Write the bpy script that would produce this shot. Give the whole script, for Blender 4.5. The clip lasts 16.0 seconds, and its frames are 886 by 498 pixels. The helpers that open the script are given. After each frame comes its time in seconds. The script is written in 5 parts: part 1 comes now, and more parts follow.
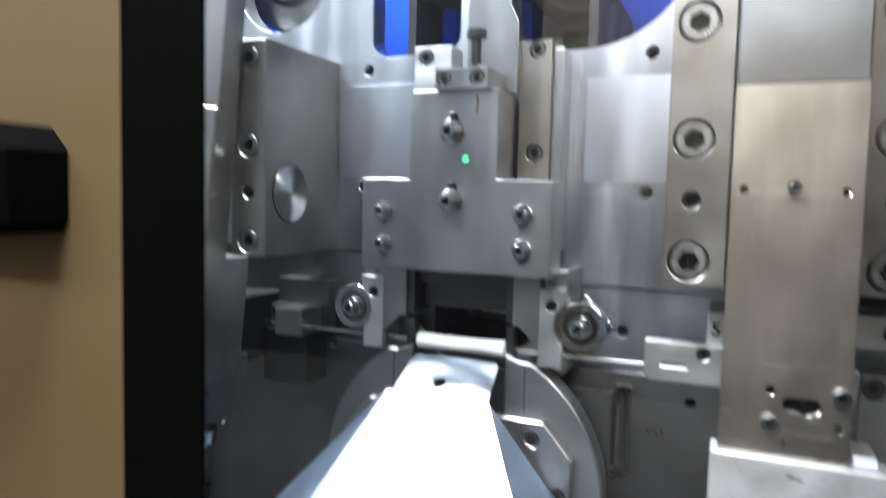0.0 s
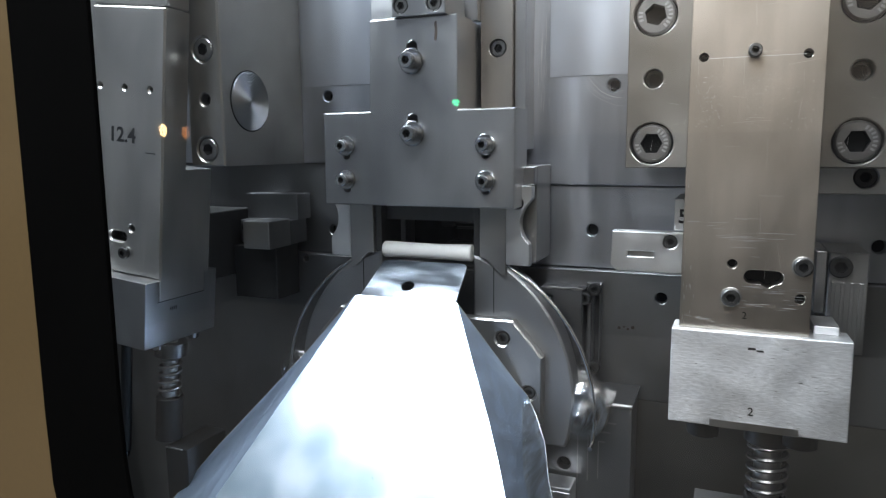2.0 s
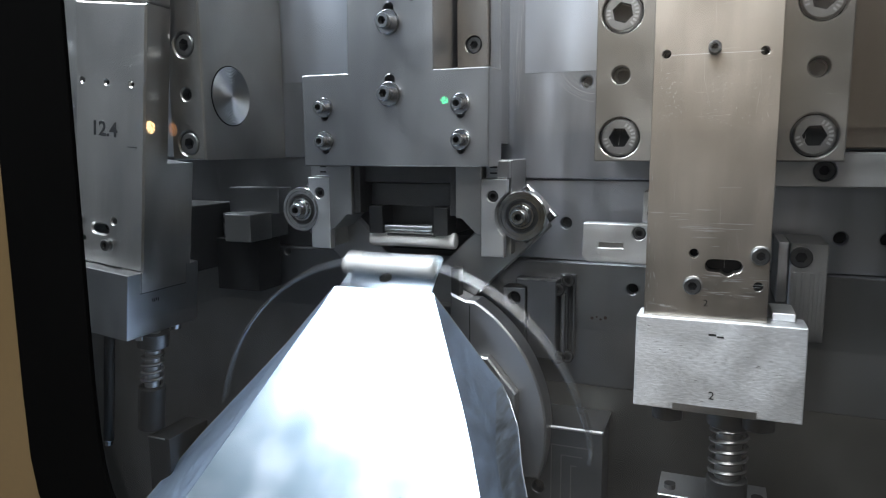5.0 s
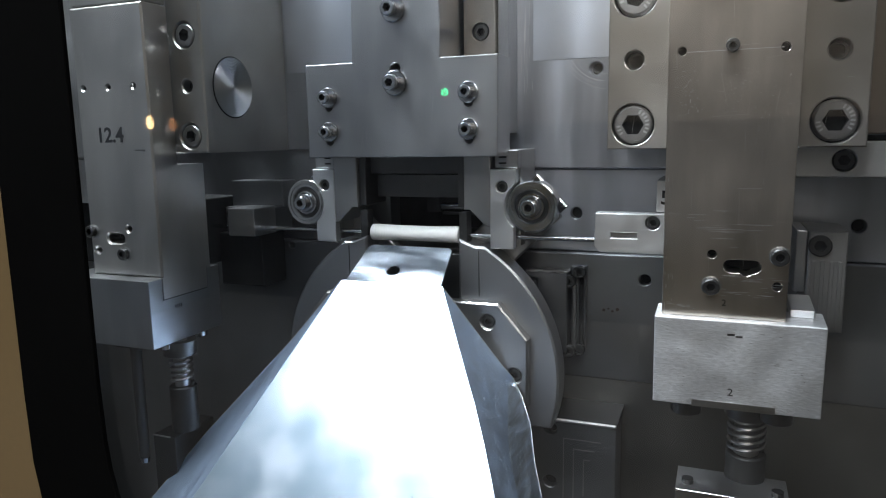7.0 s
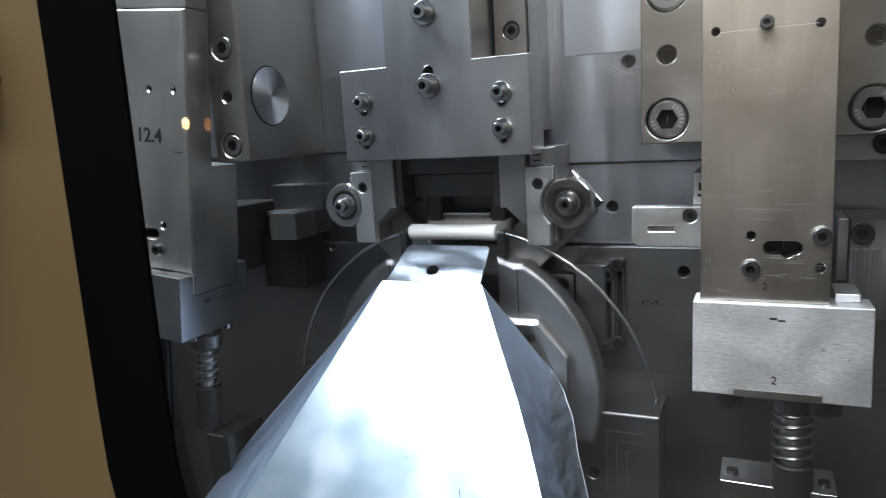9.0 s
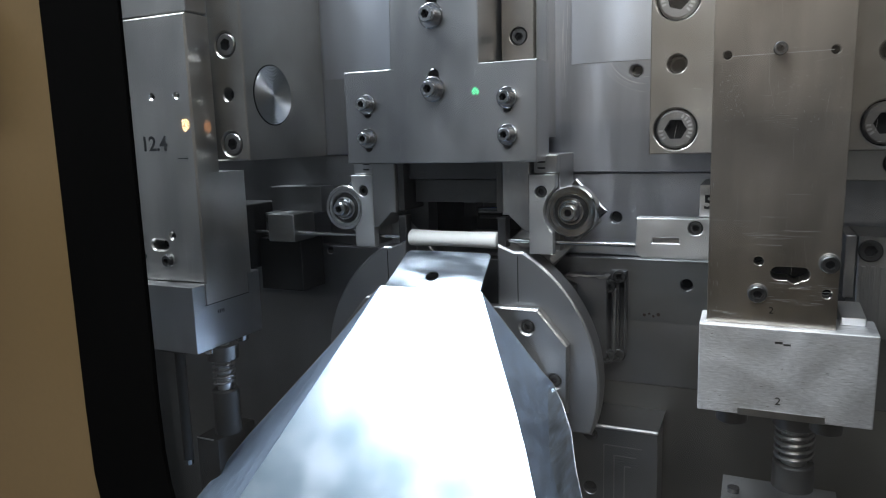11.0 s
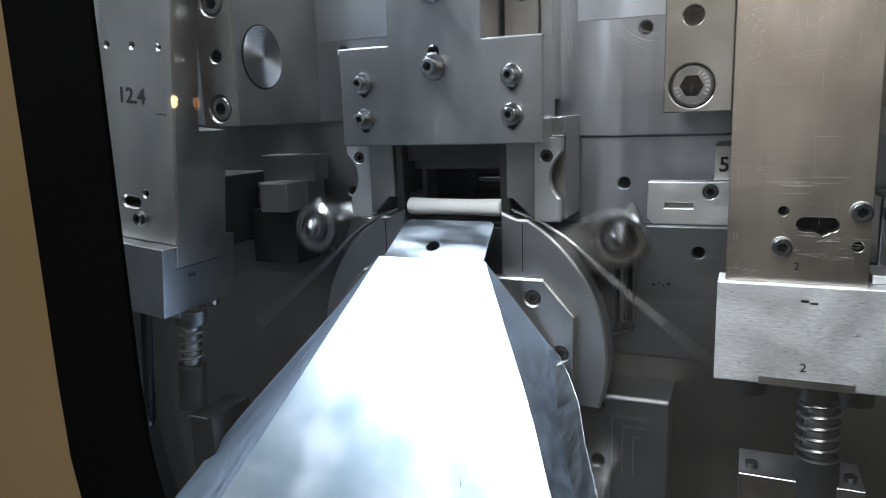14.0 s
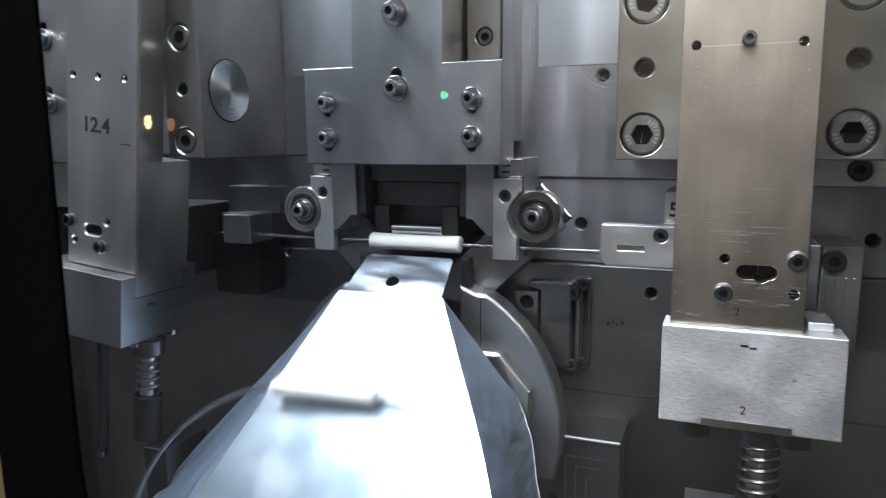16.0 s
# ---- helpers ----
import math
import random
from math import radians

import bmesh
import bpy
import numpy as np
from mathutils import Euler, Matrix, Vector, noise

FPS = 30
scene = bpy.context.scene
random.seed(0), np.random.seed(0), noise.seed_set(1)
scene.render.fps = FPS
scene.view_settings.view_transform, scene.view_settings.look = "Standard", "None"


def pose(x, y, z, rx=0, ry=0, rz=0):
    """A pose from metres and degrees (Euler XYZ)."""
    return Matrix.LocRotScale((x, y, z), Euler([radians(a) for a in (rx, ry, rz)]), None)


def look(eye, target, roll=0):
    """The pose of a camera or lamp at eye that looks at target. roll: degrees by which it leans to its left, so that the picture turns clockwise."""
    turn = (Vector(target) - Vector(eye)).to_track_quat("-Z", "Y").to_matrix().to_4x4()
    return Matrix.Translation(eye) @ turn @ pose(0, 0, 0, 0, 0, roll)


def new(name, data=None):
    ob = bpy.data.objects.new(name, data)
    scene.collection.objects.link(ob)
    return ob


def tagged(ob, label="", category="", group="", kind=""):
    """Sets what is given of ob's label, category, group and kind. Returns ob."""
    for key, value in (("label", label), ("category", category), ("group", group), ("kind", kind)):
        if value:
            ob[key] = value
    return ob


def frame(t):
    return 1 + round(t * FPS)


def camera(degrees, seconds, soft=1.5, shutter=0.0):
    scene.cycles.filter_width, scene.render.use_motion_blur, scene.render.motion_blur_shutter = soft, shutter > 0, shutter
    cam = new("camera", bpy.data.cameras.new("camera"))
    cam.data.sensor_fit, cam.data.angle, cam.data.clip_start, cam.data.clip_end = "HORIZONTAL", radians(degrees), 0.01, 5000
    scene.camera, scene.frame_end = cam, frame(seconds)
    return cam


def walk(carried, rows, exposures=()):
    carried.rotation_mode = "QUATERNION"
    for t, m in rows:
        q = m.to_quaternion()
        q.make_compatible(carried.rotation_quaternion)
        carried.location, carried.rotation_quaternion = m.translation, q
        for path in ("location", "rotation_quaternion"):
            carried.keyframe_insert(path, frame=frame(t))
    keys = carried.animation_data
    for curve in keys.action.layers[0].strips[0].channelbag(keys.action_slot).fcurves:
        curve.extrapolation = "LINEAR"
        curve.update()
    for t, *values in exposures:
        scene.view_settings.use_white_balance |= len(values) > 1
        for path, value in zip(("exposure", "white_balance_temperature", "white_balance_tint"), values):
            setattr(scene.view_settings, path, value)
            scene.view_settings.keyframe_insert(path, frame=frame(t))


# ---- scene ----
import itertools

cam = camera(64.81, 16.0, 1.0, 0.5)
PATH = [
    (0.0, pose(0.1520, -0.3867, 0.0602, 85.82, -1.43, 22.86)),
    (0.5, pose(0.1743, -0.3817, 0.0256, 81.21, -0.42, 21.33)),
    (1.0, pose(0.1798, -0.3808, 0.0211, 80.81, 0.41, 20.31)),
    (1.5, pose(0.1816, -0.3763, 0.0238, 81.38, 0.94, 20.74)),
    (2.0, pose(0.1673, -0.3755, 0.0311, 81.78, 0.48, 22.42)),
    (2.5, pose(0.1662, -0.3751, 0.0327, 81.34, 0.97, 23.10)),
    (3.0, pose(0.1678, -0.3791, 0.0291, 80.79, 0.31, 22.92)),
    (3.5, pose(0.1780, -0.3785, 0.0284, 81.61, -0.01, 21.88)),
    (4.0, pose(0.1855, -0.3817, 0.0283, 81.91, 0.14, 21.36)),
    (6.3, pose(0.1672, -0.3809, 0.0301, 81.16, 0.80, 22.03)),
    (6.5, pose(0.1720, -0.3795, 0.0253, 81.68, 0.79, 21.95)),
    (7.0, pose(0.1711, -0.3758, 0.0276, 81.00, 0.98, 21.59)),
    (7.5, pose(0.1737, -0.3770, 0.0275, 82.01, 0.99, 22.75)),
    (8.0, pose(0.1824, -0.3769, 0.0290, 81.35, 1.29, 22.36)),
    (8.5, pose(0.1805, -0.3776, 0.0284, 80.96, 1.55, 22.00)),
    (9.0, pose(0.1716, -0.3814, 0.0343, 80.20, 3.30, 24.09)),
    (9.5, pose(0.1664, -0.3784, 0.0286, 80.76, 1.65, 24.27)),
    (10.0, pose(0.1675, -0.3796, 0.0321, 80.93, 1.37, 24.30)),
    (12.5, pose(0.1644, -0.3720, 0.0308, 80.75, 2.42, 23.52)),
    (13.0, pose(0.1633, -0.3711, 0.0314, 80.55, 2.90, 23.80)),
    (13.5, pose(0.1597, -0.3677, 0.0273, 80.31, 2.72, 23.57)),
    (14.0, pose(0.1555, -0.3636, 0.0243, 79.03, 2.03, 23.38)),
    (14.5, pose(0.1580, -0.3679, 0.0294, 79.65, 2.18, 24.49)),
    (15.0, pose(0.1629, -0.3643, 0.0329, 79.85, 0.73, 22.33)),
    (15.5, pose(0.1604, -0.3696, 0.0353, 80.53, -0.06, 22.50)),
    (16.0, pose(0.1652, -0.3653, 0.0304, 81.18, 0.42, 21.50)),
]
walk(cam, PATH, [(0.0, 0.5), (0.2, 0.45), (0.5, 0.2), (0.8, 0.1), (1.375, 0.03), (1.475, -0.10), (1.645, -0.10), (1.725, 0.03), (2.745, 0.03), (2.845, -0.10), (3.015, -0.10), (3.095, 0.03), (4.075, 0.03), (4.175, -0.10), (4.345, -0.10), (4.425, 0.03), (5.43, 0.03), (5.53, -0.10), (5.7, -0.10), (5.78, 0.03), (6.79, 0.03), (6.89, -0.10), (7.06, -0.10), (7.14, 0.03), (8.145, 0.03), (8.245, -0.10), (8.415, -0.10), (8.495, 0.03), (9.515, 0.03), (9.615, -0.10), (9.785, -0.10), (9.865, 0.03), (10.84, 0.03), (10.94, -0.10), (11.11, -0.10), (11.19, 0.03), (12.18, 0.03), (12.28, -0.10), (12.45, -0.10), (12.53, 0.03), (13.535, 0.03), (13.635, -0.10), (13.805, -0.10), (13.885, 0.03), (14.875, 0.03), (14.975, -0.10), (15.145, -0.10), (15.225, 0.03), (16.0, 0.05)])

# ---- world and lights ----
world = bpy.data.worlds.new("world")
scene.world = world
world.use_nodes = True
world.node_tree.nodes["Background"].inputs[0].default_value = (0.62, 0.72, 0.85, 1)
world.node_tree.nodes["Background"].inputs[1].default_value = 0.03


def area_lamp(name, m, sx, sy, power, colour):
    d = bpy.data.lights.new(name, "AREA")
    d.shape, d.size, d.size_y, d.energy, d.color = "RECTANGLE", sx, sy, power, colour
    ob = new(name, d)
    ob.matrix_world = m
    return ob


# LED strip under the roof of the machine, in front of the tooling
area_lamp("machine_strip_light", look((-0.135, -0.218, 0.50), (-0.03, -0.06, -0.10)), 0.72, 0.09, 17.4, (0.85, 0.93, 1.0))
# unseen area lamps added behind the operator to light the room that the steel mirrors
area_lamp("workshop_light", look((0.4, -3.2, 2.5), (0.4, -3.5, 0.0)), 2.4, 0.5, 118.0, (0.98, 0.972, 1.0))
area_lamp("workshop_light", look((-1.7, -2.9, 2.5), (-1.9, -3.2, 0.0)), 1.8, 0.4, 92.0, (0.90, 0.95, 1.0))

# ---- materials ----


def material(name, colour, metal=0.0, rough=0.5, spread=0.15, grain=(60, 60, 60), bump=0.1, stain=0.25, stain_scale=14.0, rough_spread=0.10, fine=900.0, detail=3.0, stretch=(1, 1, 1), tint=(1, 1, 1)):
    """Base colour broken up by stains at centimetre size and by directional grain at tenths of a millimetre."""
    m = bpy.data.materials.new(name)
    m.use_nodes = True
    nt = m.node_tree
    n, l = nt.nodes, nt.links
    b = n["Principled BSDF"]
    b.inputs["Metallic"].default_value = metal
    co = n.new("ShaderNodeTexCoord")
    mp = n.new("ShaderNodeMapping")
    mp.inputs["Scale"].default_value = grain
    l.new(co.outputs["Object"], mp.inputs["Vector"])
    g = n.new("ShaderNodeTexNoise")
    g.inputs["Scale"].default_value = fine / 60
    g.inputs["Detail"].default_value = 5
    l.new(mp.outputs["Vector"], g.inputs["Vector"])
    s = n.new("ShaderNodeTexNoise")
    s.inputs["Scale"].default_value = stain_scale
    s.inputs["Detail"].default_value = detail
    s.inputs["Roughness"].default_value = 0.5
    ms = n.new("ShaderNodeMapping")
    ms.inputs["Scale"].default_value = stretch
    l.new(co.outputs["Object"], ms.inputs["Vector"])
    l.new(ms.outputs["Vector"], s.inputs["Vector"])
    ramp = n.new("ShaderNodeValToRGB")
    ramp.color_ramp.interpolation = "EASE"
    ramp.color_ramp.elements[0].position, ramp.color_ramp.elements[1].position = 0.22, 0.80
    lo = tuple(c * (1 - stain) * k for c, k in zip(colour, tint))
    ramp.color_ramp.elements[0].color = (*lo, 1)
    ramp.color_ramp.elements[1].color = (*colour, 1)
    l.new(s.outputs["Fac"], ramp.inputs["Fac"])
    mr = n.new("ShaderNodeMapRange")
    mr.inputs["From Min"].default_value, mr.inputs["From Max"].default_value = 0.25, 0.75
    mr.inputs["To Min"].default_value, mr.inputs["To Max"].default_value = 1 - spread, 1 + spread * 0.4
    l.new(g.outputs["Fac"], mr.inputs["Value"])
    mx = n.new("ShaderNodeMix")
    mx.data_type, mx.blend_type = "RGBA", "MULTIPLY"
    mx.inputs["Factor"].default_value = 1
    l.new(ramp.outputs["Color"], mx.inputs["A"])
    l.new(mr.outputs["Result"], mx.inputs["B"])
    l.new(mx.outputs["Result"], b.inputs["Base Color"])
    rr = n.new("ShaderNodeMapRange")
    rr.interpolation_type = "SMOOTHSTEP"
    rr.inputs["From Min"].default_value, rr.inputs["From Max"].default_value = 0.3, 0.7
    rr.inputs["To Min"].default_value, rr.inputs["To Max"].default_value = max(rough - rough_spread, 0.05), min(rough + rough_spread, 1)
    ad = n.new("ShaderNodeMath")
    ad.operation = "MULTIPLY_ADD"
    ad.inputs[1].default_value, ad.inputs[2].default_value = 0.97, 0.0
    l.new(s.outputs["Fac"], ad.inputs[0])
    ad2 = n.new("ShaderNodeMath")
    ad2.operation = "MULTIPLY_ADD"
    ad2.inputs[1].default_value = 0.03
    l.new(g.outputs["Fac"], ad2.inputs[0])
    l.new(ad.outputs[0], ad2.inputs[2])
    l.new(ad2.outputs[0], rr.inputs["Value"])
    l.new(rr.outputs["Result"], b.inputs["Roughness"])
    if bump:
        bp = n.new("ShaderNodeBump")
        bp.inputs["Strength"].default_value = bump
        bp.inputs["Distance"].default_value = 0.0004
        l.new(g.outputs["Fac"], bp.inputs["Height"])
        l.new(bp.outputs["Normal"], b.inputs["Normal"])
    return m


GROUND = material("ground_steel", (0.52, 0.525, 0.53), 1, 0.33, 0.03, (8, 60, 30), 0.0, 0.34, 22, 0.045, fine=400.0, detail=6.0, stretch=(1.4, 1, 0.5))
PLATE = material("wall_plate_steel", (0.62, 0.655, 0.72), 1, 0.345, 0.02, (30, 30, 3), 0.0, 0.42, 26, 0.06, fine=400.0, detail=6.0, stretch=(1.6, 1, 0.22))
PAD = material("smooth_milled_pad", (0.65, 0.69, 0.76), 1, 0.335, 0.012, (30, 30, 3), 0.0, 0.18, 26, 0.04, fine=400.0, stretch=(1.4, 1, 0.3))
# warmer copy of LOWER; the warm reflection is put into its colour
SILL = material("warm_toned_sill_steel", (0.31, 0.30, 0.28), 1, 0.42, 0.03, (60, 60, 8), 0.0, 0.36, 14, fine=400.0, detail=5.0, rough_spread=0.09)
STAIN = material("rust_stain", (0.06, 0.04, 0.03), 0.2, 0.7)
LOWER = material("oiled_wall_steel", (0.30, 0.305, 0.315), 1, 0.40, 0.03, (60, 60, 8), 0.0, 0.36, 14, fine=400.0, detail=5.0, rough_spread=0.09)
# the warm reflection of the room is put into the brown tint
COLUMN = material("milled_slide_steel", (0.59, 0.545, 0.487), 1, 0.315, 0.06, (30, 30, 2), 0.0, 0.34, 36, 0.028, fine=500.0, detail=6.0, stretch=(1.2, 1, 0.6))
FORMER = material("former_tool_steel", (0.43, 0.435, 0.445), 1, 0.40, 0.03, (60, 60, 8), 0.0, 0.30, 14, fine=400.0, detail=5.0, rough_spread=0.07)
FOOT = material("face_milled_steel", (0.88, 0.89, 0.91), 1, 0.57, 0.26, (25, 60, 90), 0.10, 0.14, 60, 0.06, fine=900.0, detail=6.0)
LIGHT = material("fresh_milled_steel", (0.78, 0.79, 0.80), 1, 0.40, 0.10, (25, 60, 90), 0.0, 0.10, 120, 0.05, fine=900.0, detail=3.0, stretch=(0.45, 1, 1.0))
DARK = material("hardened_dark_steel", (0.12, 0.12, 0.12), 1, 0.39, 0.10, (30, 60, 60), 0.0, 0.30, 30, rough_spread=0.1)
# darker copy of LOWER, with missing light put into the colour
SHADED_LOWER = material("shaded_lower_steel", (0.25, 0.256, 0.268), 1, 0.40, 0.05, (60, 60, 8), 0.0, 0.40, 14, fine=400.0, detail=5.0, rough_spread=0.09)
BAR = material("brown_bar_steel", (0.43, 0.412, 0.385), 1, 0.34, 0.03, (8, 60, 30), 0.0, 0.34, 24, 0.05, fine=400.0, detail=6.0)
LEFT_COLUMN = material("grey_slide_steel", (0.64, 0.625, 0.60), 1, 0.33, 0.03, (30, 30, 2), 0.0, 0.34, 28, 0.045, fine=500.0, detail=6.0, stretch=(1.2, 1, 0.5))
BROWN_PLATE = material("brown_toned_plate", (0.36, 0.30, 0.25), 1, 0.33, 0.012, (30, 30, 3), 0.0, 0.30, 20, 0.045, fine=400.0, stretch=(1.4, 1, 0.3))
# steel darkened in colour to stand in for shade and dark reflections
SHADE_TONED = material("shade_toned_steel", (0.27, 0.275, 0.285), 1, 0.39, 0.03, (60, 60, 8), 0.0, 0.36, 16, fine=400.0, detail=5.0, rough_spread=0.1)
JAW = material("jaw_tool_steel", (0.47, 0.47, 0.465), 1, 0.38, 0.08, (60, 60, 12), 0.0, 0.25, 25, fine=700.0, rough_spread=0.09)
BOLT = material("blackened_bolt_steel", (0.10, 0.10, 0.10), 1, 0.39, 0.15, (60, 60, 60), 0.1, 0.3, 60, rough_spread=0.1)
ZINC = material("zinc_plated_steel", (0.50, 0.51, 0.53), 1, 0.2, 0.04, (60, 60, 60), 0.0, 0.2, 60, rough_spread=0.06)
HEAD = material("worn_bolt_steel", (0.27, 0.265, 0.26), 1, 0.37, 0.08, (60, 60, 60), 0.0, 0.3, 60, rough_spread=0.08)
# near black put in for shade in holes, slots, sockets and gaps
SHADE_BLACK = material("shade_black", (0.012, 0.012, 0.012), 0.3, 0.7, 0.1, (60, 60, 60), 0)
CHROME = material("bearing_steel", (0.60, 0.60, 0.60), 1, 0.18, 0.04, (60, 60, 60), 0.0, 0.12, 60, rough_spread=0.08)
WIRE = material("bright_wire", (0.62, 0.63, 0.64), 1, 0.2, 0.02, (10, 90, 90), 0.0, 0.15, 60, rough_spread=0.06)
# bluish mottling in the colour stands in for clouded reflections
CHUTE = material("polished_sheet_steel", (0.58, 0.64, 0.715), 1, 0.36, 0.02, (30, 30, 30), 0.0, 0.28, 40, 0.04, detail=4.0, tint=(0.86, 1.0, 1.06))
# the side's bluish reflection is put into the blue base colour
WING = material("blue_sheen_side_steel", (0.60, 0.75, 0.97), 1, 0.46, 0.08, (20, 60, 6), 0.0, 0.17, 160, 0.06, detail=7.0, fine=900.0, stretch=(1.3, 0.7, 0.7))
RUBBED = material("rubbed_bright_steel", (0.78, 0.77, 0.75), 1, 0.46, 0.05, (60, 60, 60), 0.0, 0.1, 60, rough_spread=0.05)
# blue tint and pale streaks imitate reflections along the edge
LIP = material("streaked_blue_sheen_edge_steel", (0.70, 0.83, 1.0), 1, 0.42, 0.10, (60, 10, 10), 0.0, 0.42, 420, 0.08, detail=4.0, fine=900.0, stretch=(1.6, 0.10, 0.12))
TONGUE = material("rubbed_sheet_steel", (0.62, 0.70, 0.80), 1, 0.2, 0.10, (8, 60, 60), 0.0, 0.55, 120, 0.06, detail=5.0, stretch=(0.35, 1, 1))
GRIP = material("white_plastic", (0.88, 0.88, 0.86), 0, 0.42, 0.05, (40, 60, 60), 0.05, 0.08, 60)
RUBBER = material("black_rubber", (0.0018, 0.0018, 0.0018), 0, 0.8, 0.2, (60, 60, 20), 0.0, 0.3, 30)
RUBBER.node_tree.nodes["Principled BSDF"].inputs["Specular IOR Level"].default_value = 0.03
BEIGE = material("beige_paint", (0.128, 0.085, 0.036), 0, 0.5, 0.05, (40, 40, 40), 0.02, 0.10, 8)
BLUE = material("blue_machine_paint", (0.004, 0.06, 0.50), 0, 0.65, 0.08, (40, 40, 40), 0.0, 0.25, 10)
BLUE.node_tree.nodes["Principled BSDF"].inputs["Specular IOR Level"].default_value = 0.2
INK = material("marker_ink", (0.012, 0.012, 0.014), 0, 0.6, 0.1, (60, 60, 60), 0)
CAVITY = material("near_black_iron", (0.03, 0.03, 0.03), 0.6, 0.55, 0.2, (60, 60, 60), 0.1, 0.4, 30)
# tone chosen for the warm fill that these unseen panels reflect
ENCLOSURE = material("grey_sheet_panel", (0.15, 0.138, 0.12), 0, 0.5, 0.08, (30, 30, 30), 0.05, 0.2, 5)
FILL_GREY = material("fill_reflector_grey", (0.16, 0.165, 0.17), 0, 0.5, 0.06, (20, 20, 20), 0.05, 0.15, 6)
ROOM = material("workshop_plaster", (0.50, 0.44, 0.36), 0, 0.8, 0.06, (5, 5, 5), 0.05, 0.2, 1.5, fine=300)
# dark tone for unseen things that the steel and the pane mirror
REFLECTED_DARK = material("reflected_dark_paint", (0.08, 0.085, 0.095), 0, 0.6, 0.06, (5, 5, 5), 0.05, 0.2, 1.5, fine=300)
CONCRETE = material("workshop_concrete", (0.14, 0.135, 0.13), 0, 0.75, 0.12, (5, 5, 5), 0.1, 0.3, 2.0, fine=300)



def pane_material():
    """Clear sheet whose mirror gloss grows towards grazing angles."""
    m = bpy.data.materials.new("window_pane")
    m.use_nodes = True
    n, l = m.node_tree.nodes, m.node_tree.links
    n.remove(n["Principled BSDF"])
    clear, gloss, weight, mix = n.new("ShaderNodeBsdfTransparent"), n.new("ShaderNodeBsdfGlossy"), n.new("ShaderNodeLayerWeight"), n.new("ShaderNodeMixShader")
    clear.inputs["Color"].default_value = (0.985, 0.992, 0.995, 1)
    gloss.inputs["Roughness"].default_value = 0.0
    weight.inputs["Blend"].default_value = 0.5
    grazing, share = n.new("ShaderNodeMath"), n.new("ShaderNodeMath")
    grazing.operation, grazing.inputs[1].default_value = "POWER", 5.0
    share.operation, share.inputs[1].default_value, share.inputs[2].default_value = "MULTIPLY_ADD", 0.96, 0.04
    l.new(weight.outputs["Facing"], grazing.inputs[0])
    l.new(grazing.outputs[0], share.inputs[0])
    l.new(share.outputs[0], mix.inputs[0])
    l.new(clear.outputs[0], mix.inputs[1])
    l.new(gloss.outputs[0], mix.inputs[2])
    l.new(mix.outputs[0], n["Material Output"].inputs["Surface"])
    return m


def glow(name, colour, strength):
    m = bpy.data.materials.new(name)
    m.use_nodes = True
    b = m.node_tree.nodes["Principled BSDF"]
    b.inputs["Base Color"].default_value = (*colour, 1)
    b.inputs["Emission Color"].default_value = (*colour, 1)
    b.inputs["Emission Strength"].default_value = strength
    return m


PANE = pane_material()
WARM_GLOW = glow("warm_lamp_glass", (1.0, 0.62, 0.30), 26.0)
# glow for the added lamp that makes the pane's ghost reflection
GHOST_GLOW = glow("ghost_reflection_glow", (1.0, 0.42, 0.16), 2.6)
GREEN_GLOW = glow("green_led_glass", (0.03, 1.0, 0.35), 16.0)

TURNED = material("turned_steel", (0.38, 0.39, 0.40), 1, 0.34, 0.0, (60, 60, 60), 0.0, 0.15, 30, rough_spread=0.05)

# ---- mesh helpers ----


def thing(name, at, label, category, group="", kind=""):
    ob = new(name)
    ob.empty_display_size = 0.01
    ob.location = at
    return tagged(ob, label, category, group, kind)


def origin(ob):
    o = Vector((0, 0, 0))
    while ob is not None:
        o += ob.location
        ob = ob.parent
    return o


def part(name, bm, mat, parent=None, label="", smooth=False):
    """Links a bmesh given in world places as one mesh, under a thing or a part."""
    me = bpy.data.meshes.new(name)
    if parent is not None:
        bmesh.ops.translate(bm, vec=-origin(parent), verts=bm.verts)
    bmesh.ops.recalc_face_normals(bm, faces=bm.faces)
    if smooth:
        for f in bm.faces:
            f.smooth = True
        for e in bm.edges:
            if len(e.link_faces) == 2 and e.calc_face_angle(0) > 0.6:
                e.smooth = False
    bm.to_mesh(me)
    bm.free()
    me.materials.append(mat)
    ob = new(name, me)
    ob.parent = parent
    if label:
        ob["label"] = label
    return ob


def box(x0, x1, y0, y1, z0, z1, bevel=0.0005, bm=None):
    bm = bm or bmesh.new()
    c = Matrix.Translation(((x0 + x1) / 2, (y0 + y1) / 2, (z0 + z1) / 2)) @ Matrix.Diagonal((x1 - x0, y1 - y0, z1 - z0, 1))
    g = bmesh.ops.create_cube(bm, size=1, matrix=c)
    if bevel:
        es = list({e for v in g["verts"] for e in v.link_edges})
        bmesh.ops.bevel(bm, geom=es, offset=bevel, segments=2, profile=0.5, affect="EDGES")
    return bm


def circle(x, z, r, n=24, start=0.0):
    return [(x + r * math.cos(start + 2 * math.pi * i / n), z + r * math.sin(start + 2 * math.pi * i / n)) for i in range(n)]


def slot(x, z, half, r, upright=False, n=8):
    """The outline of a slot with round ends."""
    pts = [(half + r * math.cos(a), r * math.sin(a)) for a in [-math.pi / 2 + math.pi * i / n for i in range(n + 1)]]
    pts += [(-p, -q) for p, q in pts]
    return [(x + (q if upright else p), z + (p if upright else q)) for p, q in pts]


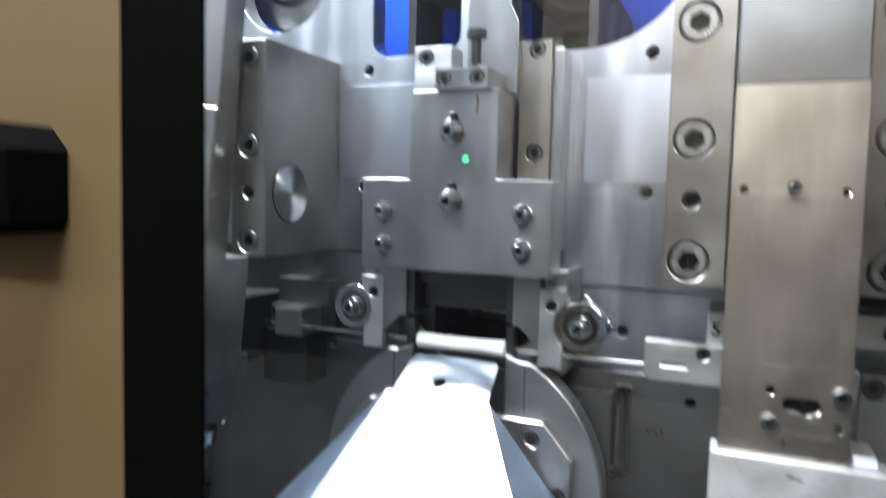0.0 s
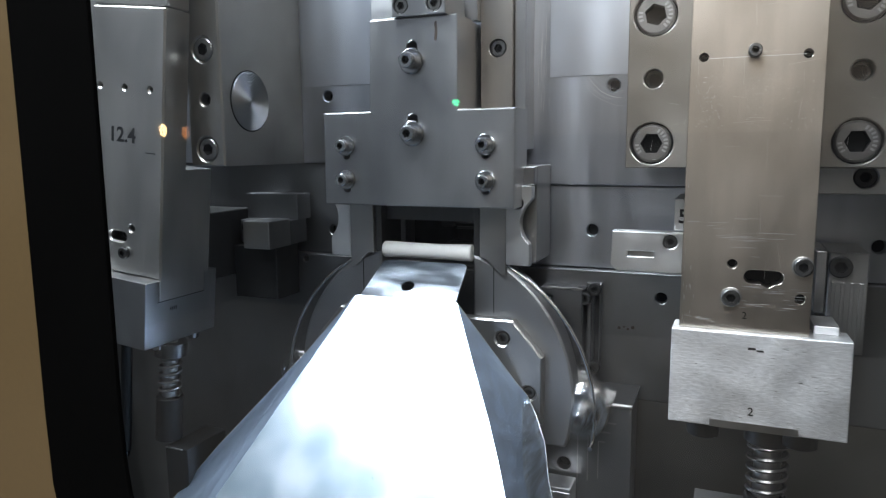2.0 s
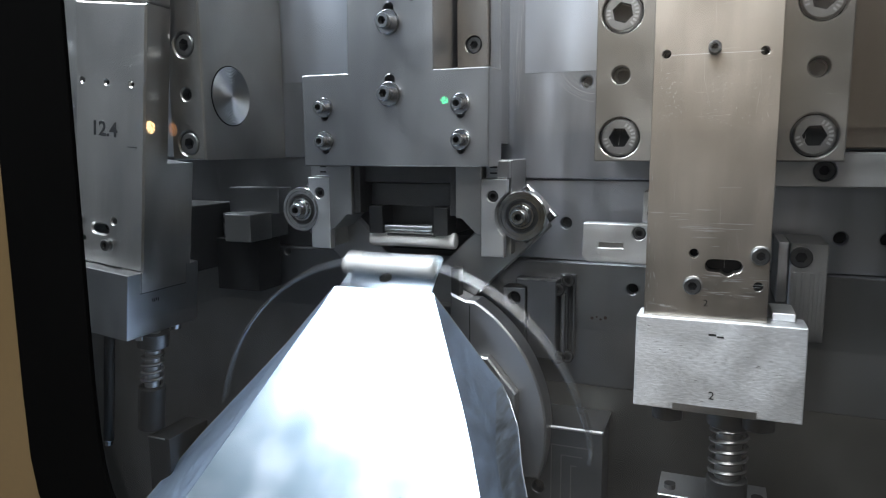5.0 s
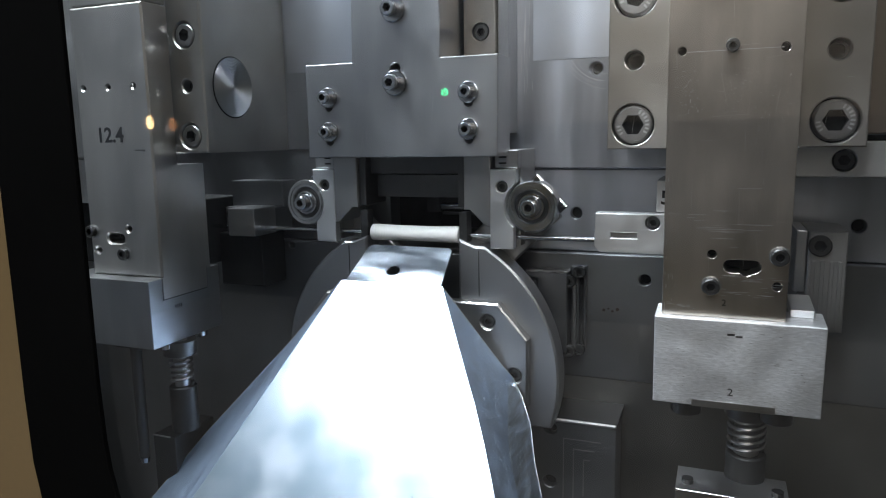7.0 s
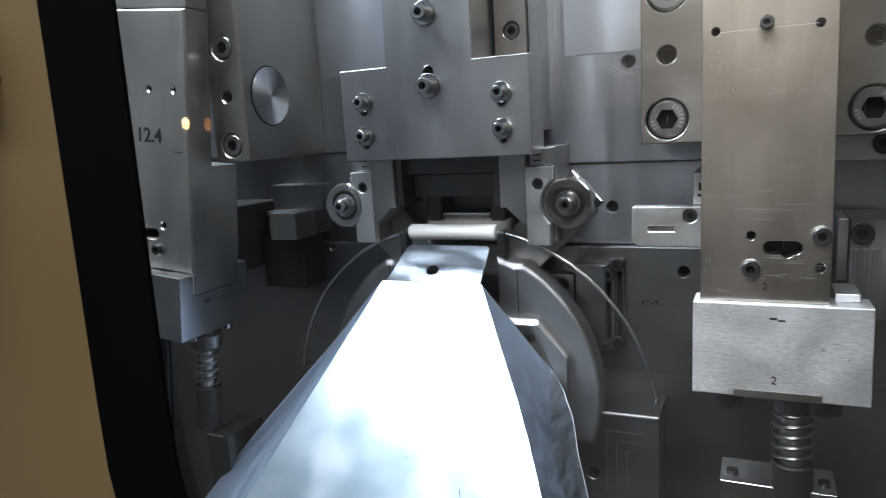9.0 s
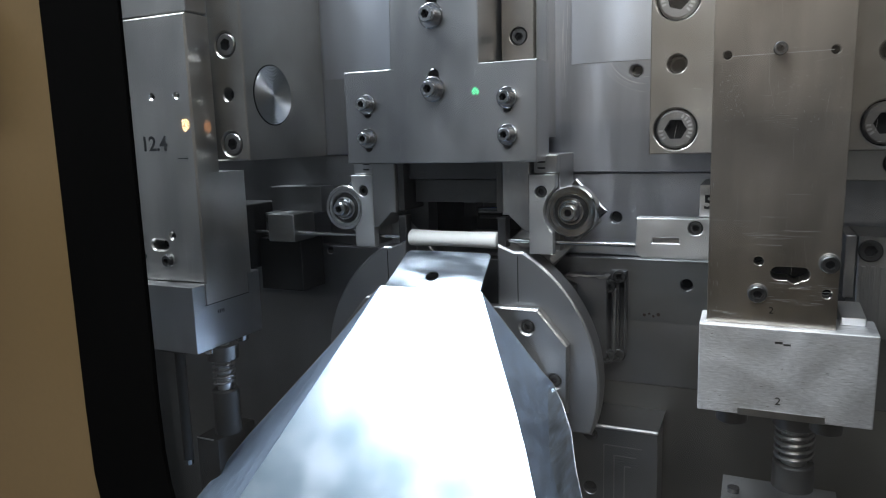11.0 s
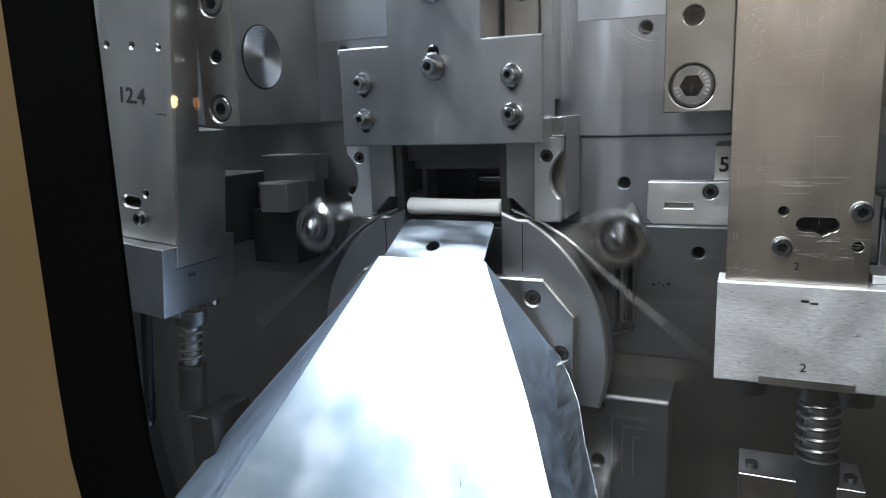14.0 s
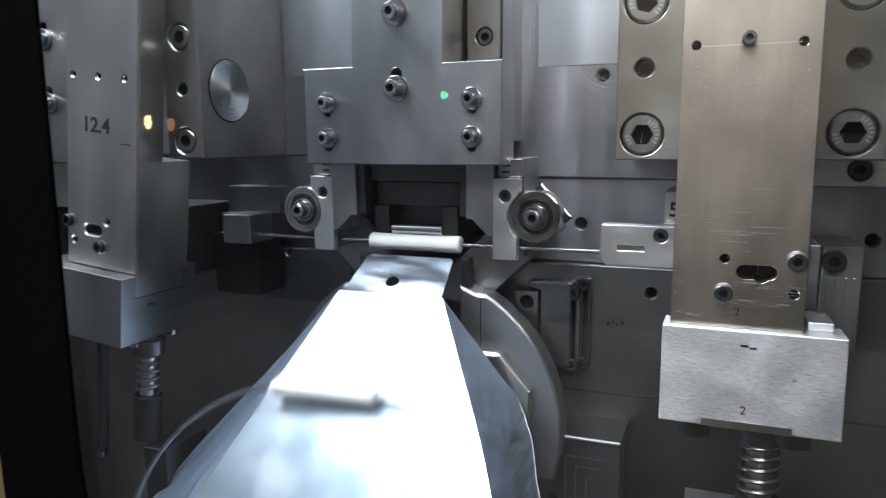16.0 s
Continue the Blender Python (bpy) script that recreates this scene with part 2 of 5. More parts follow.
def plate(outline, y0, y1, holes=(), bevel=0.0005):
    """A plate with its face at y0, its back at y1, an outline in x and z, and holes right through it."""
    bm = bmesh.new()
    edges = []
    for loop in (outline, *holes):
        vs = [bm.verts.new((x, y0, z)) for x, z in loop]
        for a, b in zip(vs, vs[1:] + vs[:1]):
            e = bm.edges.new((a, b))
            edges.append(e)
    bmesh.ops.triangle_fill(bm, use_beauty=True, use_dissolve=False, edges=edges)
    bmesh.ops.dissolve_limit(bm, angle_limit=0.01, verts=bm.verts, edges=bm.edges, use_dissolve_boundaries=False, delimit=set()) if not holes else None
    g = bmesh.ops.extrude_face_region(bm, geom=bm.faces[:])
    bmesh.ops.translate(bm, vec=(0, y1 - y0, 0), verts=[v for v in g["geom"] if isinstance(v, bmesh.types.BMVert)])
    bmesh.ops.recalc_face_normals(bm, faces=bm.faces)
    if bevel:
        es = [e for e in bm.edges if len(e.link_faces) == 2 and e.calc_face_angle(0) > 0.35 and all(abs(v.co.y - y0) < 1e-6 for v in e.verts)]
        bmesh.ops.bevel(bm, geom=es, offset=bevel, segments=1, profile=0.5, affect="EDGES", clamp_overlap=True)
    return bm


def rect(x0, x1, z0, z1):
    return [(x0, z0), (x1, z0), (x1, z1), (x0, z1)]


def lathe(profile, n=28, axis="y", at=(0, 0, 0), bm=None):
    """Turns (radius, along) pairs round an axis through a place."""
    bm = bm or bmesh.new()
    rings = []
    for r, h in profile:
        ring = []
        for i in range(n):
            a = 2 * math.pi * i / n
            c, s = r * math.cos(a), r * math.sin(a)
            p = {"y": (c, h, s), "z": (c, s, h), "x": (h, c, s)}[axis]
            ring.append(bm.verts.new(Vector(at) + Vector(p)))
        rings.append(ring)
    for a, b in zip(rings, rings[1:]):
        for i in range(n):
            bm.faces.new((a[i], a[(i + 1) % n], b[(i + 1) % n], b[i]))
    for ring, (r, h) in ((rings[0], profile[0]), (rings[-1], profile[-1])):
        if r > 1e-6:
            bm.faces.new(ring)
    return bm


SCREWS = {}


def screw_mesh(r, h):
    """A cap screw's head round the y axis, its seat at 0 and its top at -h, with a hexagon socket."""
    key = (round(r, 5), round(h, 5))
    if key not in SCREWS:
        bm = bmesh.new()
        n = 24
        hexagon = [(r * 0.56 * math.cos(math.pi / 6 + math.pi / 3 * i), r * 0.56 * math.sin(math.pi / 6 + math.pi / 3 * i)) for i in range(6)]

        def inner(i):
            a = 2 * math.pi * i / n
            k = math.cos(math.pi / 6) / math.cos((a + math.pi / 6 + math.pi / 6) % (math.pi / 3) - math.pi / 6)
            return r * 0.56 * k * math.cos(a), r * 0.56 * k * math.sin(a)
        loops = []
        for rr_, y in ((r, 0), (r, -h + r * 0.12), (r * 0.88, -h)):
            loops.append([bm.verts.new((rr_ * math.cos(2 * math.pi * i / n), y, rr_ * math.sin(2 * math.pi * i / n))) for i in range(n)])
        for y in (-h, -h * 0.25):
            loops.append([bm.verts.new((inner(i)[0], y, inner(i)[1])) for i in range(n)])
        for a, b in zip(loops, loops[1:]):
            for i in range(n):
                bm.faces.new((a[i], a[(i + 1) % n], b[(i + 1) % n], b[i]))
        bm.faces.new(loops[-1]).material_index = 1
        for f in bm.faces:
            if all(v in loops[3] or v in loops[4] for v in f.verts):
                f.material_index = 1
        bmesh.ops.recalc_face_normals(bm, faces=bm.faces)
        for f in bm.faces:
            f.smooth = True
        for e in bm.edges:
            if len(e.link_faces) == 2 and e.calc_face_angle(0) > 0.5:
                e.smooth = False
        me = bpy.data.meshes.new("screw")
        bm.to_mesh(me)
        bm.free()
        SCREWS[key] = me
    return SCREWS[key]


def screw(parent, x, y, z, r, h, mat=None, turn=0.0, name="screw", label=""):
    mat = mat or BOLT
    me = screw_mesh(r, h)
    if me.materials and me.materials[0] != mat:
        me = me.copy()
        me.materials[0] = mat
    elif not me.materials:
        me.materials.append(mat)
        me.materials.append(SHADE_BLACK)
    ob = new(name, me)
    ob.parent = parent
    ob.location = Vector((x, y, z)) - origin(parent)
    ob.rotation_euler = (0, turn, 0)
    if label:
        ob["label"] = label
    return ob


RINGS = {}


def washer(parent, x, y, z, r, hole, h, mat, name="washer"):
    key = (r, hole, h, mat.name)
    if key not in RINGS:
        bm = lathe([(hole, 0), (r, 0), (r, -h * 0.7), (r * 0.9, -h), (hole, -h), (hole, 0)], 28)
        bmesh.ops.delete(bm, geom=[f for f in bm.faces if len(f.verts) > 4], context="FACES_ONLY")
        bmesh.ops.remove_doubles(bm, verts=bm.verts, dist=1e-7)
        me = bpy.data.meshes.new(name)
        bmesh.ops.recalc_face_normals(bm, faces=bm.faces)
        for f in bm.faces:
            f.smooth = True
        for e in bm.edges:
            if len(e.link_faces) == 2 and e.calc_face_angle(0) > 0.5:
                e.smooth = False
        bm.to_mesh(me)
        bm.free()
        me.materials.append(mat)
        RINGS[key] = me
    ob = new(name, RINGS[key])
    ob.parent = parent
    ob.location = Vector((x, y, z)) - origin(parent)
    return ob


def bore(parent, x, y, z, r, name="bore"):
    """The floor of a blind hole, at depth y, near black for the shade inside."""
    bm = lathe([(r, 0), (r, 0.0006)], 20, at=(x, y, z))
    return part(name, bm, SHADE_BLACK, parent)


def lettering(text, size, x, y, z, parent, mat, name="marking", thick=0.00012, shear=0.0):
    c = bpy.data.curves.new(name, "FONT")
    c.body, c.size, c.extrude, c.shear = text, size, thick, shear
    c.resolution_u = 3
    c.offset = size * (0.02 if mat is INK else 0.0)
    tmp = new(name, c)
    bpy.context.view_layer.update()
    me = bpy.data.meshes.new_from_object(tmp.evaluated_get(bpy.context.evaluated_depsgraph_get()))
    bpy.data.objects.remove(tmp)
    me.materials.clear()
    me.materials.append(mat)
    me.transform(Matrix.Translation((x, y, z)) @ Matrix.Rotation(radians(90), 4, "X"))
    me.transform(Matrix.Translation(-origin(parent)))
    ob = new(name, me)
    ob.parent = parent
    return ob


def bead(points, r, n=6):
    """A thin round rim along a line of places."""
    bm = bmesh.new()
    pts = [Vector(p) for p in points]
    rings = []
    for i, p in enumerate(pts):
        d = (pts[min(i + 1, len(pts) - 1)] - pts[max(i - 1, 0)]).normalized()
        u = d.orthogonal().normalized()
        v = d.cross(u)
        if rings and u.dot(last) < 0:
            u, v = -u, -v
        last = u
        rings.append([bm.verts.new(p + r * (math.cos(2 * math.pi * j / n) * u + math.sin(2 * math.pi * j / n) * v)) for j in range(n)])
    for a, b in zip(rings, rings[1:]):
        for j in range(n):
            bm.faces.new((a[j], a[(j + 1) % n], b[(j + 1) % n], b[j]))
    bm.faces.new(rings[0])
    bm.faces.new(rings[-1])
    return bm


def wear(parent, y, x0, x1, z0, z1, count, seed, mat, upright=0.5, long=(0.002, 0.012), wide=(0.00005, 0.00013), name="wear_marks"):
    """Hairline scratches on a face towards -y, raised by a few hundredths of a millimetre, in one mesh."""
    rnd = random.Random(seed)
    bm = bmesh.new()
    for i in range(count):
        lean = rnd.gauss(0, 0.12) + (math.pi / 2 if rnd.random() < upright else 0)
        half, w = rnd.uniform(*long) / 2, rnd.uniform(*wide) / 2
        cx, cz = rnd.uniform(x0, x1), rnd.uniform(z0, z1)
        ux, uz = math.cos(lean), math.sin(lean)
        if not (x0 < cx - abs(ux) * half and cx + abs(ux) * half < x1 and z0 < cz - abs(uz) * half and cz + abs(uz) * half < z1):
            continue
        ring = [(cx + a * ux * half - b * uz * w, cz + a * uz * half + b * ux * w) for a, b in ((-1, -1), (1, -1), (1, 1), (-1, 1))]
        front = [bm.verts.new((x, y - 0.00004, z)) for x, z in ring]
        back = [bm.verts.new((x, y + 0.0001, z)) for x, z in ring]
        bm.faces.new(front)
        for j in range(4):
            bm.faces.new((front[j], front[(j + 1) % 4], back[(j + 1) % 4], back[j]))
    return tagged(part(name, bm, mat, parent), kind="stuff")


# ---- the setting: wall plates, cavity, enclosure, workshop ----


def arc(x, z, r, a0, a1, n=10):
    return [(x + r * math.cos(radians(a0 + (a1 - a0) * i / n)), z + r * math.sin(radians(a0 + (a1 - a0) * i / n))) for i in range(n + 1)]


def build_setting():
    top = 0.36
    outline = [(-0.52, 0.0218), (-0.088, 0.0218), (-0.088, 0.0085), (-0.034, 0.0085), (-0.034, 0.03), (0.034, 0.03), (0.034, 0.0085), (0.2150, 0.0085), (0.2150, top), (0.125, top), (0.125, 0.215)]
    outline += arc(0.063, 0.215, 0.062, 0, -90, 12)[1:] + arc(0.040, 0.176, 0.024, -100, -180, 6) + [(0.016, top)]
    outline += [(-0.020, top), (-0.020, 0.167)] + arc(-0.032, 0.167, 0.012, 0, -90, 6)[1:] + arc(-0.072, 0.167, 0.012, -90, -180, 6) + [(-0.084, top)]
    outline += [(-0.122, top), (-0.122, 0.215)] + arc(-0.160, 0.215, 0.038, 0, -180, 14)[1:] + [(-0.198, top), (-0.52, top)]
    holes = [circle(0.1015, 0.0662, 0.0036, 16), circle(0.1017, 0.1480, 0.0036, 16), circle(-0.0868, 0.1462, 0.0034, 16), circle(-0.0897, 0.0668, 0.0034, 16)]
    w = part("wall_upper", plate(outline, 0.0429, 0.060, holes, 0.0008), PLATE)
    tagged(w, "upright steel tooling plate with cut-outs and bores", "wall", kind="structure")
    for x, z in ((0.1015, 0.0662), (0.1017, 0.148), (-0.0868, 0.1462), (-0.0897, 0.0668)):
        bore(w, x, 0.052, z, 0.0036)
    w2 = part("wall_upper_east", plate(rect(0.2155, 0.52, 0.0260, top), 0.0429, 0.060, (), 0.0008), BROWN_PLATE)
    # black strip: the recess's shade is put into its colour
    tagged(part("wall_recess_east", box(0.2155, 0.52, 0.0500, 0.060, 0.0082, 0.0257, 0), SHADE_BLACK), "recess behind the moving cross bar, coloured black for its shade", "wall", kind="structure")
    tagged(w2, "brown-toned steel tooling plate beside the guide bar", "wall", kind="structure")
    r = part("wall_rail", plate(rect(0.034, 0.52, -0.0415, 0.0080), 0.0455, 0.060, [circle(0.0905, -0.0185, 0.0036, 16), circle(0.240, -0.022, 0.0036, 16), circle(0.262, -0.022, 0.0036, 16)]), PLATE)
    tagged(r, "recessed horizontal steel rail in the tooling plate", "wall", kind="structure")
    for x, z in ((0.0905, -0.0185), (0.240, -0.022), (0.262, -0.022)):
        bore(r, x, 0.052, z, 0.0036)
    RAIL_HOLES = ((-0.1214, -0.0057, 0.0032), (-0.1108, -0.0103, 0.0020), (-0.1148, -0.0267, 0.0022), (-0.0902, -0.0250, 0.0034))
    # left rail coloured darker than the right one for the shade there
    r2 = part("wall_rail", plate([(-0.52, -0.0415), (-0.034, -0.0415), (-0.034, 0.0080), (-0.0885, 0.0080), (-0.0885, 0.0213), (-0.52, 0.0213)], 0.0455, 0.060, [circle(x, z, r_, 14) for x, z, r_ in RAIL_HOLES]), SHADE_TONED)
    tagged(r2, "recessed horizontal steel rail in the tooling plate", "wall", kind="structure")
    for x, z, r_ in RAIL_HOLES:
        bore(r2, x, 0.051, z, r_)
    low = [(-0.06, -0.1184), (0.52, -0.1184), (0.52, -0.0420), (-0.06, -0.0420)]
    lh = [circle(0.1324, -0.0561, 0.0034, 14)]
    wh = [circle(-0.1198, -0.0584, 0.0038, 14), circle(-0.1093, -0.0455, 0.0024, 14)]
    # left part of the lower plate, coloured darker because little light arrives
    ww = part("wall_lower_west", plate([(-0.52, -0.42), (-0.0605, -0.42), (-0.0605, -0.0420), (-0.52, -0.0420)], 0.0390, 0.060, wh), SHADED_LOWER)
    tagged(ww, "oily lower tooling plate with threaded holes, darkened where unlit", "wall", kind="structure")
    for x, z in ((-0.1198, -0.0584), (-0.1093, -0.0455)):
        bore(ww, x, 0.046, z, 0.0034)
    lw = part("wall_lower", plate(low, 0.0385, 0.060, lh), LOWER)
    tagged(lw, "dark oily lower tooling plate with threaded holes", "wall", kind="structure")
    bore(lw, 0.1324, 0.046, -0.0561, 0.0034)
    for dx, dz, size in ((0, 0, 0.0016), (0.0028, 0.0010, 0.0011), (0.0052, -0.0004, 0.0013), (0.0080, 0.0008, 0.0018)):
        part("rust_spot", plate(circle(0.1090 + dx, -0.0757 + dz, size * 0.6, 9), 0.03842, 0.0388, (), 0), STAIN, lw)
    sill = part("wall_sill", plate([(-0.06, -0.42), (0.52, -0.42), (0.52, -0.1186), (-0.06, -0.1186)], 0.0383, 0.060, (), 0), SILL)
    tagged(sill, "brown-grey oily plate under the tooling", "wall", kind="structure")
    part("milled_pad", plate(rect(0.0640, 0.1165, 0.0722, 0.1352), 0.0425, 0.0435, [], 0.0002), PAD, w, "smoother milled pad")
    part("milled_pad", plate(rect(-0.1085, -0.0290, 0.0733, 0.1365), 0.0425, 0.0435, [], 0.0002), PAD, w, "smoother milled pad")
    wear(w, 0.0425, 0.0650, 0.1155, 0.0732, 0.1342, 40, 61, RUBBED, 0.8, wide=(0.00003, 0.00008))
    wear(w, 0.0425, -0.1075, -0.0300, 0.0743, 0.1355, 30, 62, RUBBED, 0.8, wide=(0.00003, 0.00008))
    rnd = random.Random(11)
    for i in range(14):
        a = rnd.uniform(0, 1)
        pts = arc(0.108 + rnd.uniform(-0.002, 0.002), 0.081 + a * 0.003, 0.018 + a * 0.012, 195 + 20 * a, 262 + rnd.uniform(-15, 5), 10)
        pts = pts + [(x, z + 0.00011) for x, z in reversed(pts)]
        part("scratch", plate([p for p in pts], 0.04286, 0.0432, [], 0), LIGHT, w)
    for i in range(22):
        x, z = 0.0585 + rnd.gauss(0, 0.0022), rnd.uniform(0.045, 0.145)
        h = rnd.uniform(0.004, 0.02)
        part("scratch", plate(rect(x, x + rnd.uniform(0.00008, 0.0002), z, z + h), 0.04286, 0.0432, [], 0), LIGHT, w)
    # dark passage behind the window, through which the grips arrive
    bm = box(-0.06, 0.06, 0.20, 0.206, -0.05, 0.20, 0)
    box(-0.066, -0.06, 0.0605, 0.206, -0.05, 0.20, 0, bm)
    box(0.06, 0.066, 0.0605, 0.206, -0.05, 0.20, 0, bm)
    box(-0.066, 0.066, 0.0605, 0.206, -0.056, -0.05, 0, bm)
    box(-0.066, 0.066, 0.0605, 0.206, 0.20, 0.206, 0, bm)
    tagged(part("magazine_housing", bm, CAVITY), "near-black housing behind the tooling window", "machine housing", kind="structure")
    # blue painted machine body behind the plate
    bm = box(-0.52, 0.52, 0.22, 0.24, 0.10, 0.50, 0)
    box(-0.058, -0.046, 0.10, 0.22, 0.12, 0.42, 0.002, bm)
    box(0.0, 0.012, 0.10, 0.22, 0.12, 0.42, 0.002, bm)
    tagged(part("machine_frame", bm, BLUE), "blue painted machine frame behind the tooling plate", "machine frame", kind="structure")
    for x, z, rr_ in ((-0.172, 0.235, 0.05), (0.05, 0.235, 0.045)):
        bm = lathe([(0.012, 0.075), (0.012, 0.068), (rr_ * 0.55, 0.068), (rr_ * 0.6, 0.072), (rr_ * 0.96, 0.072), (rr_, 0.076), (rr_, 0.1)], 40, at=(x, 0, z))
        tagged(part("cam_disc", bm, DARK, None, "", True), "dark round cam disc behind the tooling plate", "cam disc")
    # enclosure, unseen: added panels whose tone sets the fill and reflections
    bm = box(-0.54, -0.522, -0.26, 0.26, -0.60, 0.56, 0)
    tagged(part("wall_west", bm, ENCLOSURE), "unseen grey side panel of the machine", "wall", kind="structure")
    bm = box(0.522, 0.54, -0.26, 0.26, -0.60, 0.56, 0)
    tagged(part("wall_east", bm, ENCLOSURE), "unseen grey side panel of the machine", "wall", kind="structure")
    tagged(part("wall_front", box(0.226, 0.54, -0.268, -0.256, -0.60, 0.56, 0.001), ENCLOSURE), "unseen grey front panel beside the door", "wall", kind="structure")
    tagged(part("ceiling", box(-0.54, 0.54, -0.24, 0.26, 0.561, 0.575, 0), ENCLOSURE), "unseen grey roof of the machine", "ceiling", kind="structure")
    tagged(part("floor", box(-0.54, 0.54, -0.26, 0.26, -0.62, -0.601, 0), CAVITY), "oily black tray under the tooling", "floor", kind="structure")
    # unseen floor, kept dark so that the column mirrors less light
    tagged(part("ground", box(-3, 3, -4, 1.5, -1.02, -1.0, 0), CONCRETE), "unseen grey workshop floor", "floor", kind="structure")
    # unseen walls added, pale over dark, to grade the column's reflection
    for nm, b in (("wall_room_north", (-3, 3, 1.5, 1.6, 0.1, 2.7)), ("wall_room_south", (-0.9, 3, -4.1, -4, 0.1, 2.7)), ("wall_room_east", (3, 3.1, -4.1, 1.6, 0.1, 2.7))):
        tagged(part(nm.replace("wall", "wall_base"), box(*b[:4], -1.0, 0.0995, 0), REFLECTED_DARK), "unseen dark wall base that shapes the steel's reflections", "wall", kind="structure")
        tagged(part(nm, box(*b, 0), ROOM), "unseen pale workshop wall mirrored in the steel", "wall", kind="structure")
    # unseen dark walls added to keep haze off the window pane
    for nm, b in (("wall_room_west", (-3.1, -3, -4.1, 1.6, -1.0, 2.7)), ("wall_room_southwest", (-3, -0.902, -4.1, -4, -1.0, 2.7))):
        tagged(part(nm, box(*b, 0), REFLECTED_DARK), "unseen dark wall that keeps the pane's reflection dark", "wall", kind="structure")
    tagged(part("ceiling_room", box(-3.1, 3.1, -4.1, 1.6, 2.7, 2.75, 0), ROOM), "plain workshop ceiling", "ceiling", kind="structure")


def build_door():
    d = thing("machine_door", (-0.1, -0.262, -0.2), "beige painted machine door with black rubber seal and handle", "door")
    part("door_panel", plate([(-0.53, 0.55), (-0.53, -0.50), (0.2250, -0.50), (0.2250, -0.0900), (0.0700, -0.0900), (0.0490, -0.0858), (0.0380, -0.0797), (0.0300, -0.0722), (0.0248, -0.0634), (0.0222, -0.0562), (0.0206, -0.047), (0.0202, -0.03), (0.0200, 0.02), (0.0195, 0.55)], -0.2655, -0.2600, (), 0.0008), BEIGE, d)
    pane = part("pane", box(0.0320, 0.2255, -0.2648, -0.2625, -0.078, 0.52, 0), PANE, d, "clear window pane")
    pane.visible_shadow = False
    # unseen board added to bounce the strip light onto the tooling
    part("fill_reflector", box(-0.51, -0.012, -0.2595, -0.2500, -0.48, 0.53, 0.002), FILL_GREY, d, "unseen grey board that reflects fill light")
    outer = [(0.0205, 0.52), (0.0210, 0.02), (0.0212, -0.03), (0.0217, -0.047), (0.0232, -0.056), (0.0258, -0.0630), (0.0310, -0.0715), (0.0390, -0.0790), (0.0500, -0.0850), (0.0700, -0.0890), (0.2255, -0.0890)]
    inner = [(0.2255, -0.0715), (0.0760, -0.0715), (0.0660, -0.0700), (0.0590, -0.0660), (0.0535, -0.0610), (0.0496, -0.0560), (0.0474, -0.0510), (0.0460, -0.0450), (0.0452, -0.0380), (0.0447, -0.0250), (0.0447, 0.52)]
    bm = plate(outer + inner, -0.2670, -0.2660, (), 0.0002)
    box(0.0215, 0.031, -0.2659, -0.2620, -0.04, 0.5, 0.001, bm)
    part("rubber_seal", bm, RUBBER, d, "black rubber window seal")
    h = plate([(-0.05, 0.0495), (0.0005, 0.0495), (0.0025, 0.052), (0.0025, 0.0690), (-0.003, 0.0750), (-0.05, 0.0755)], -0.283, -0.2645, (), 0.002)
    part("handle", h, RUBBER, d, "black plastic door handle")


def build_workshop_lamps():
    # a small wall lamp, an added amber one for its ghost reflection, and a blinking LED made to turn, all mirrored in
    # the window pane
    for y, z, mat, size, lab in ((-3.39, 0.150, WARM_GLOW, 0.040, "small warm-white wall lamp in a grey housing"), (-3.575, 0.140, GHOST_GLOW, 0.044, "added amber lamp for the warm lamp's ghost reflection")):
        w = thing("wall_lamp", (-3.0, y, z), lab, "wall lamp", "workshop wall lamps")
        bm = box(-3.0, -2.965, y - size * 1.5, y + size * 1.5, z - size * 1.9, z + size * 1.9, 0.004)
        part("housing", bm, REFLECTED_DARK, w)
        bm = lathe([(size * 0.62, -2.966), (size * 0.62, -2.955), (size * 0.5, -2.948)], 20, "x", (0, y, z))
        bmesh.ops.scale(bm, vec=(1, 1, 1.5), space=Matrix.Translation((0, -y, -z)), verts=bm.verts)
        part("lens", bm, mat, w, "glowing lens", True)
    x, y, z = -1.31, -3.93, 0.285
    # blinking LED; the added drum, hood and turn switch it off
    b = thing("blinking_led", (x, y, z), "blinking green LED, built as a turning lamp with a black hood", "signal lamp")
    part("drum", lathe([(0.034, z - 0.038), (0.034, z + 0.038), (0.028, z + 0.042)], 24, "z", (x, y, 0)), REFLECTED_DARK, b, "", True)
    part("hood", plate(circle(x, z, 0.0270, 20), y + 0.0560, y + 0.0290, [circle(x, z, 0.0225, 20)], 0), RUBBER, b, "black hood")
    part("lens", lathe([(0.0215, y + 0.028), (0.0215, y + 0.034), (0.017, y + 0.036)], 20, "y", (x, 0, z)), GREEN_GLOW, b, "green lens", True)
    s = thing("lamp_bracket", (x, -4.0, z), "added dark bracket under the green LED", "bracket")
    part("arm", box(x - 0.02, x + 0.02, -4.0, y + 0.02, z - 0.052, z - 0.039, 0.002), REFLECTED_DARK, s)
    SIGNAL.append(b)


SIGNAL = []
# seconds at which the green lamp starts and stops facing the machine
SIGNAL_ON = [(-1.0, 0.2), (0.8, 1.15), (1.8, 2.15), (2.75, 3.15), (3.68, 4.2), (4.7, 5.1), (5.7, 6.1), (6.78, 7.2), (7.8, 8.2), (9.8, 10.2), (10.8, 11.2), (11.8, 12.2), (12.8, 13.2), (15.8, 17.0)]


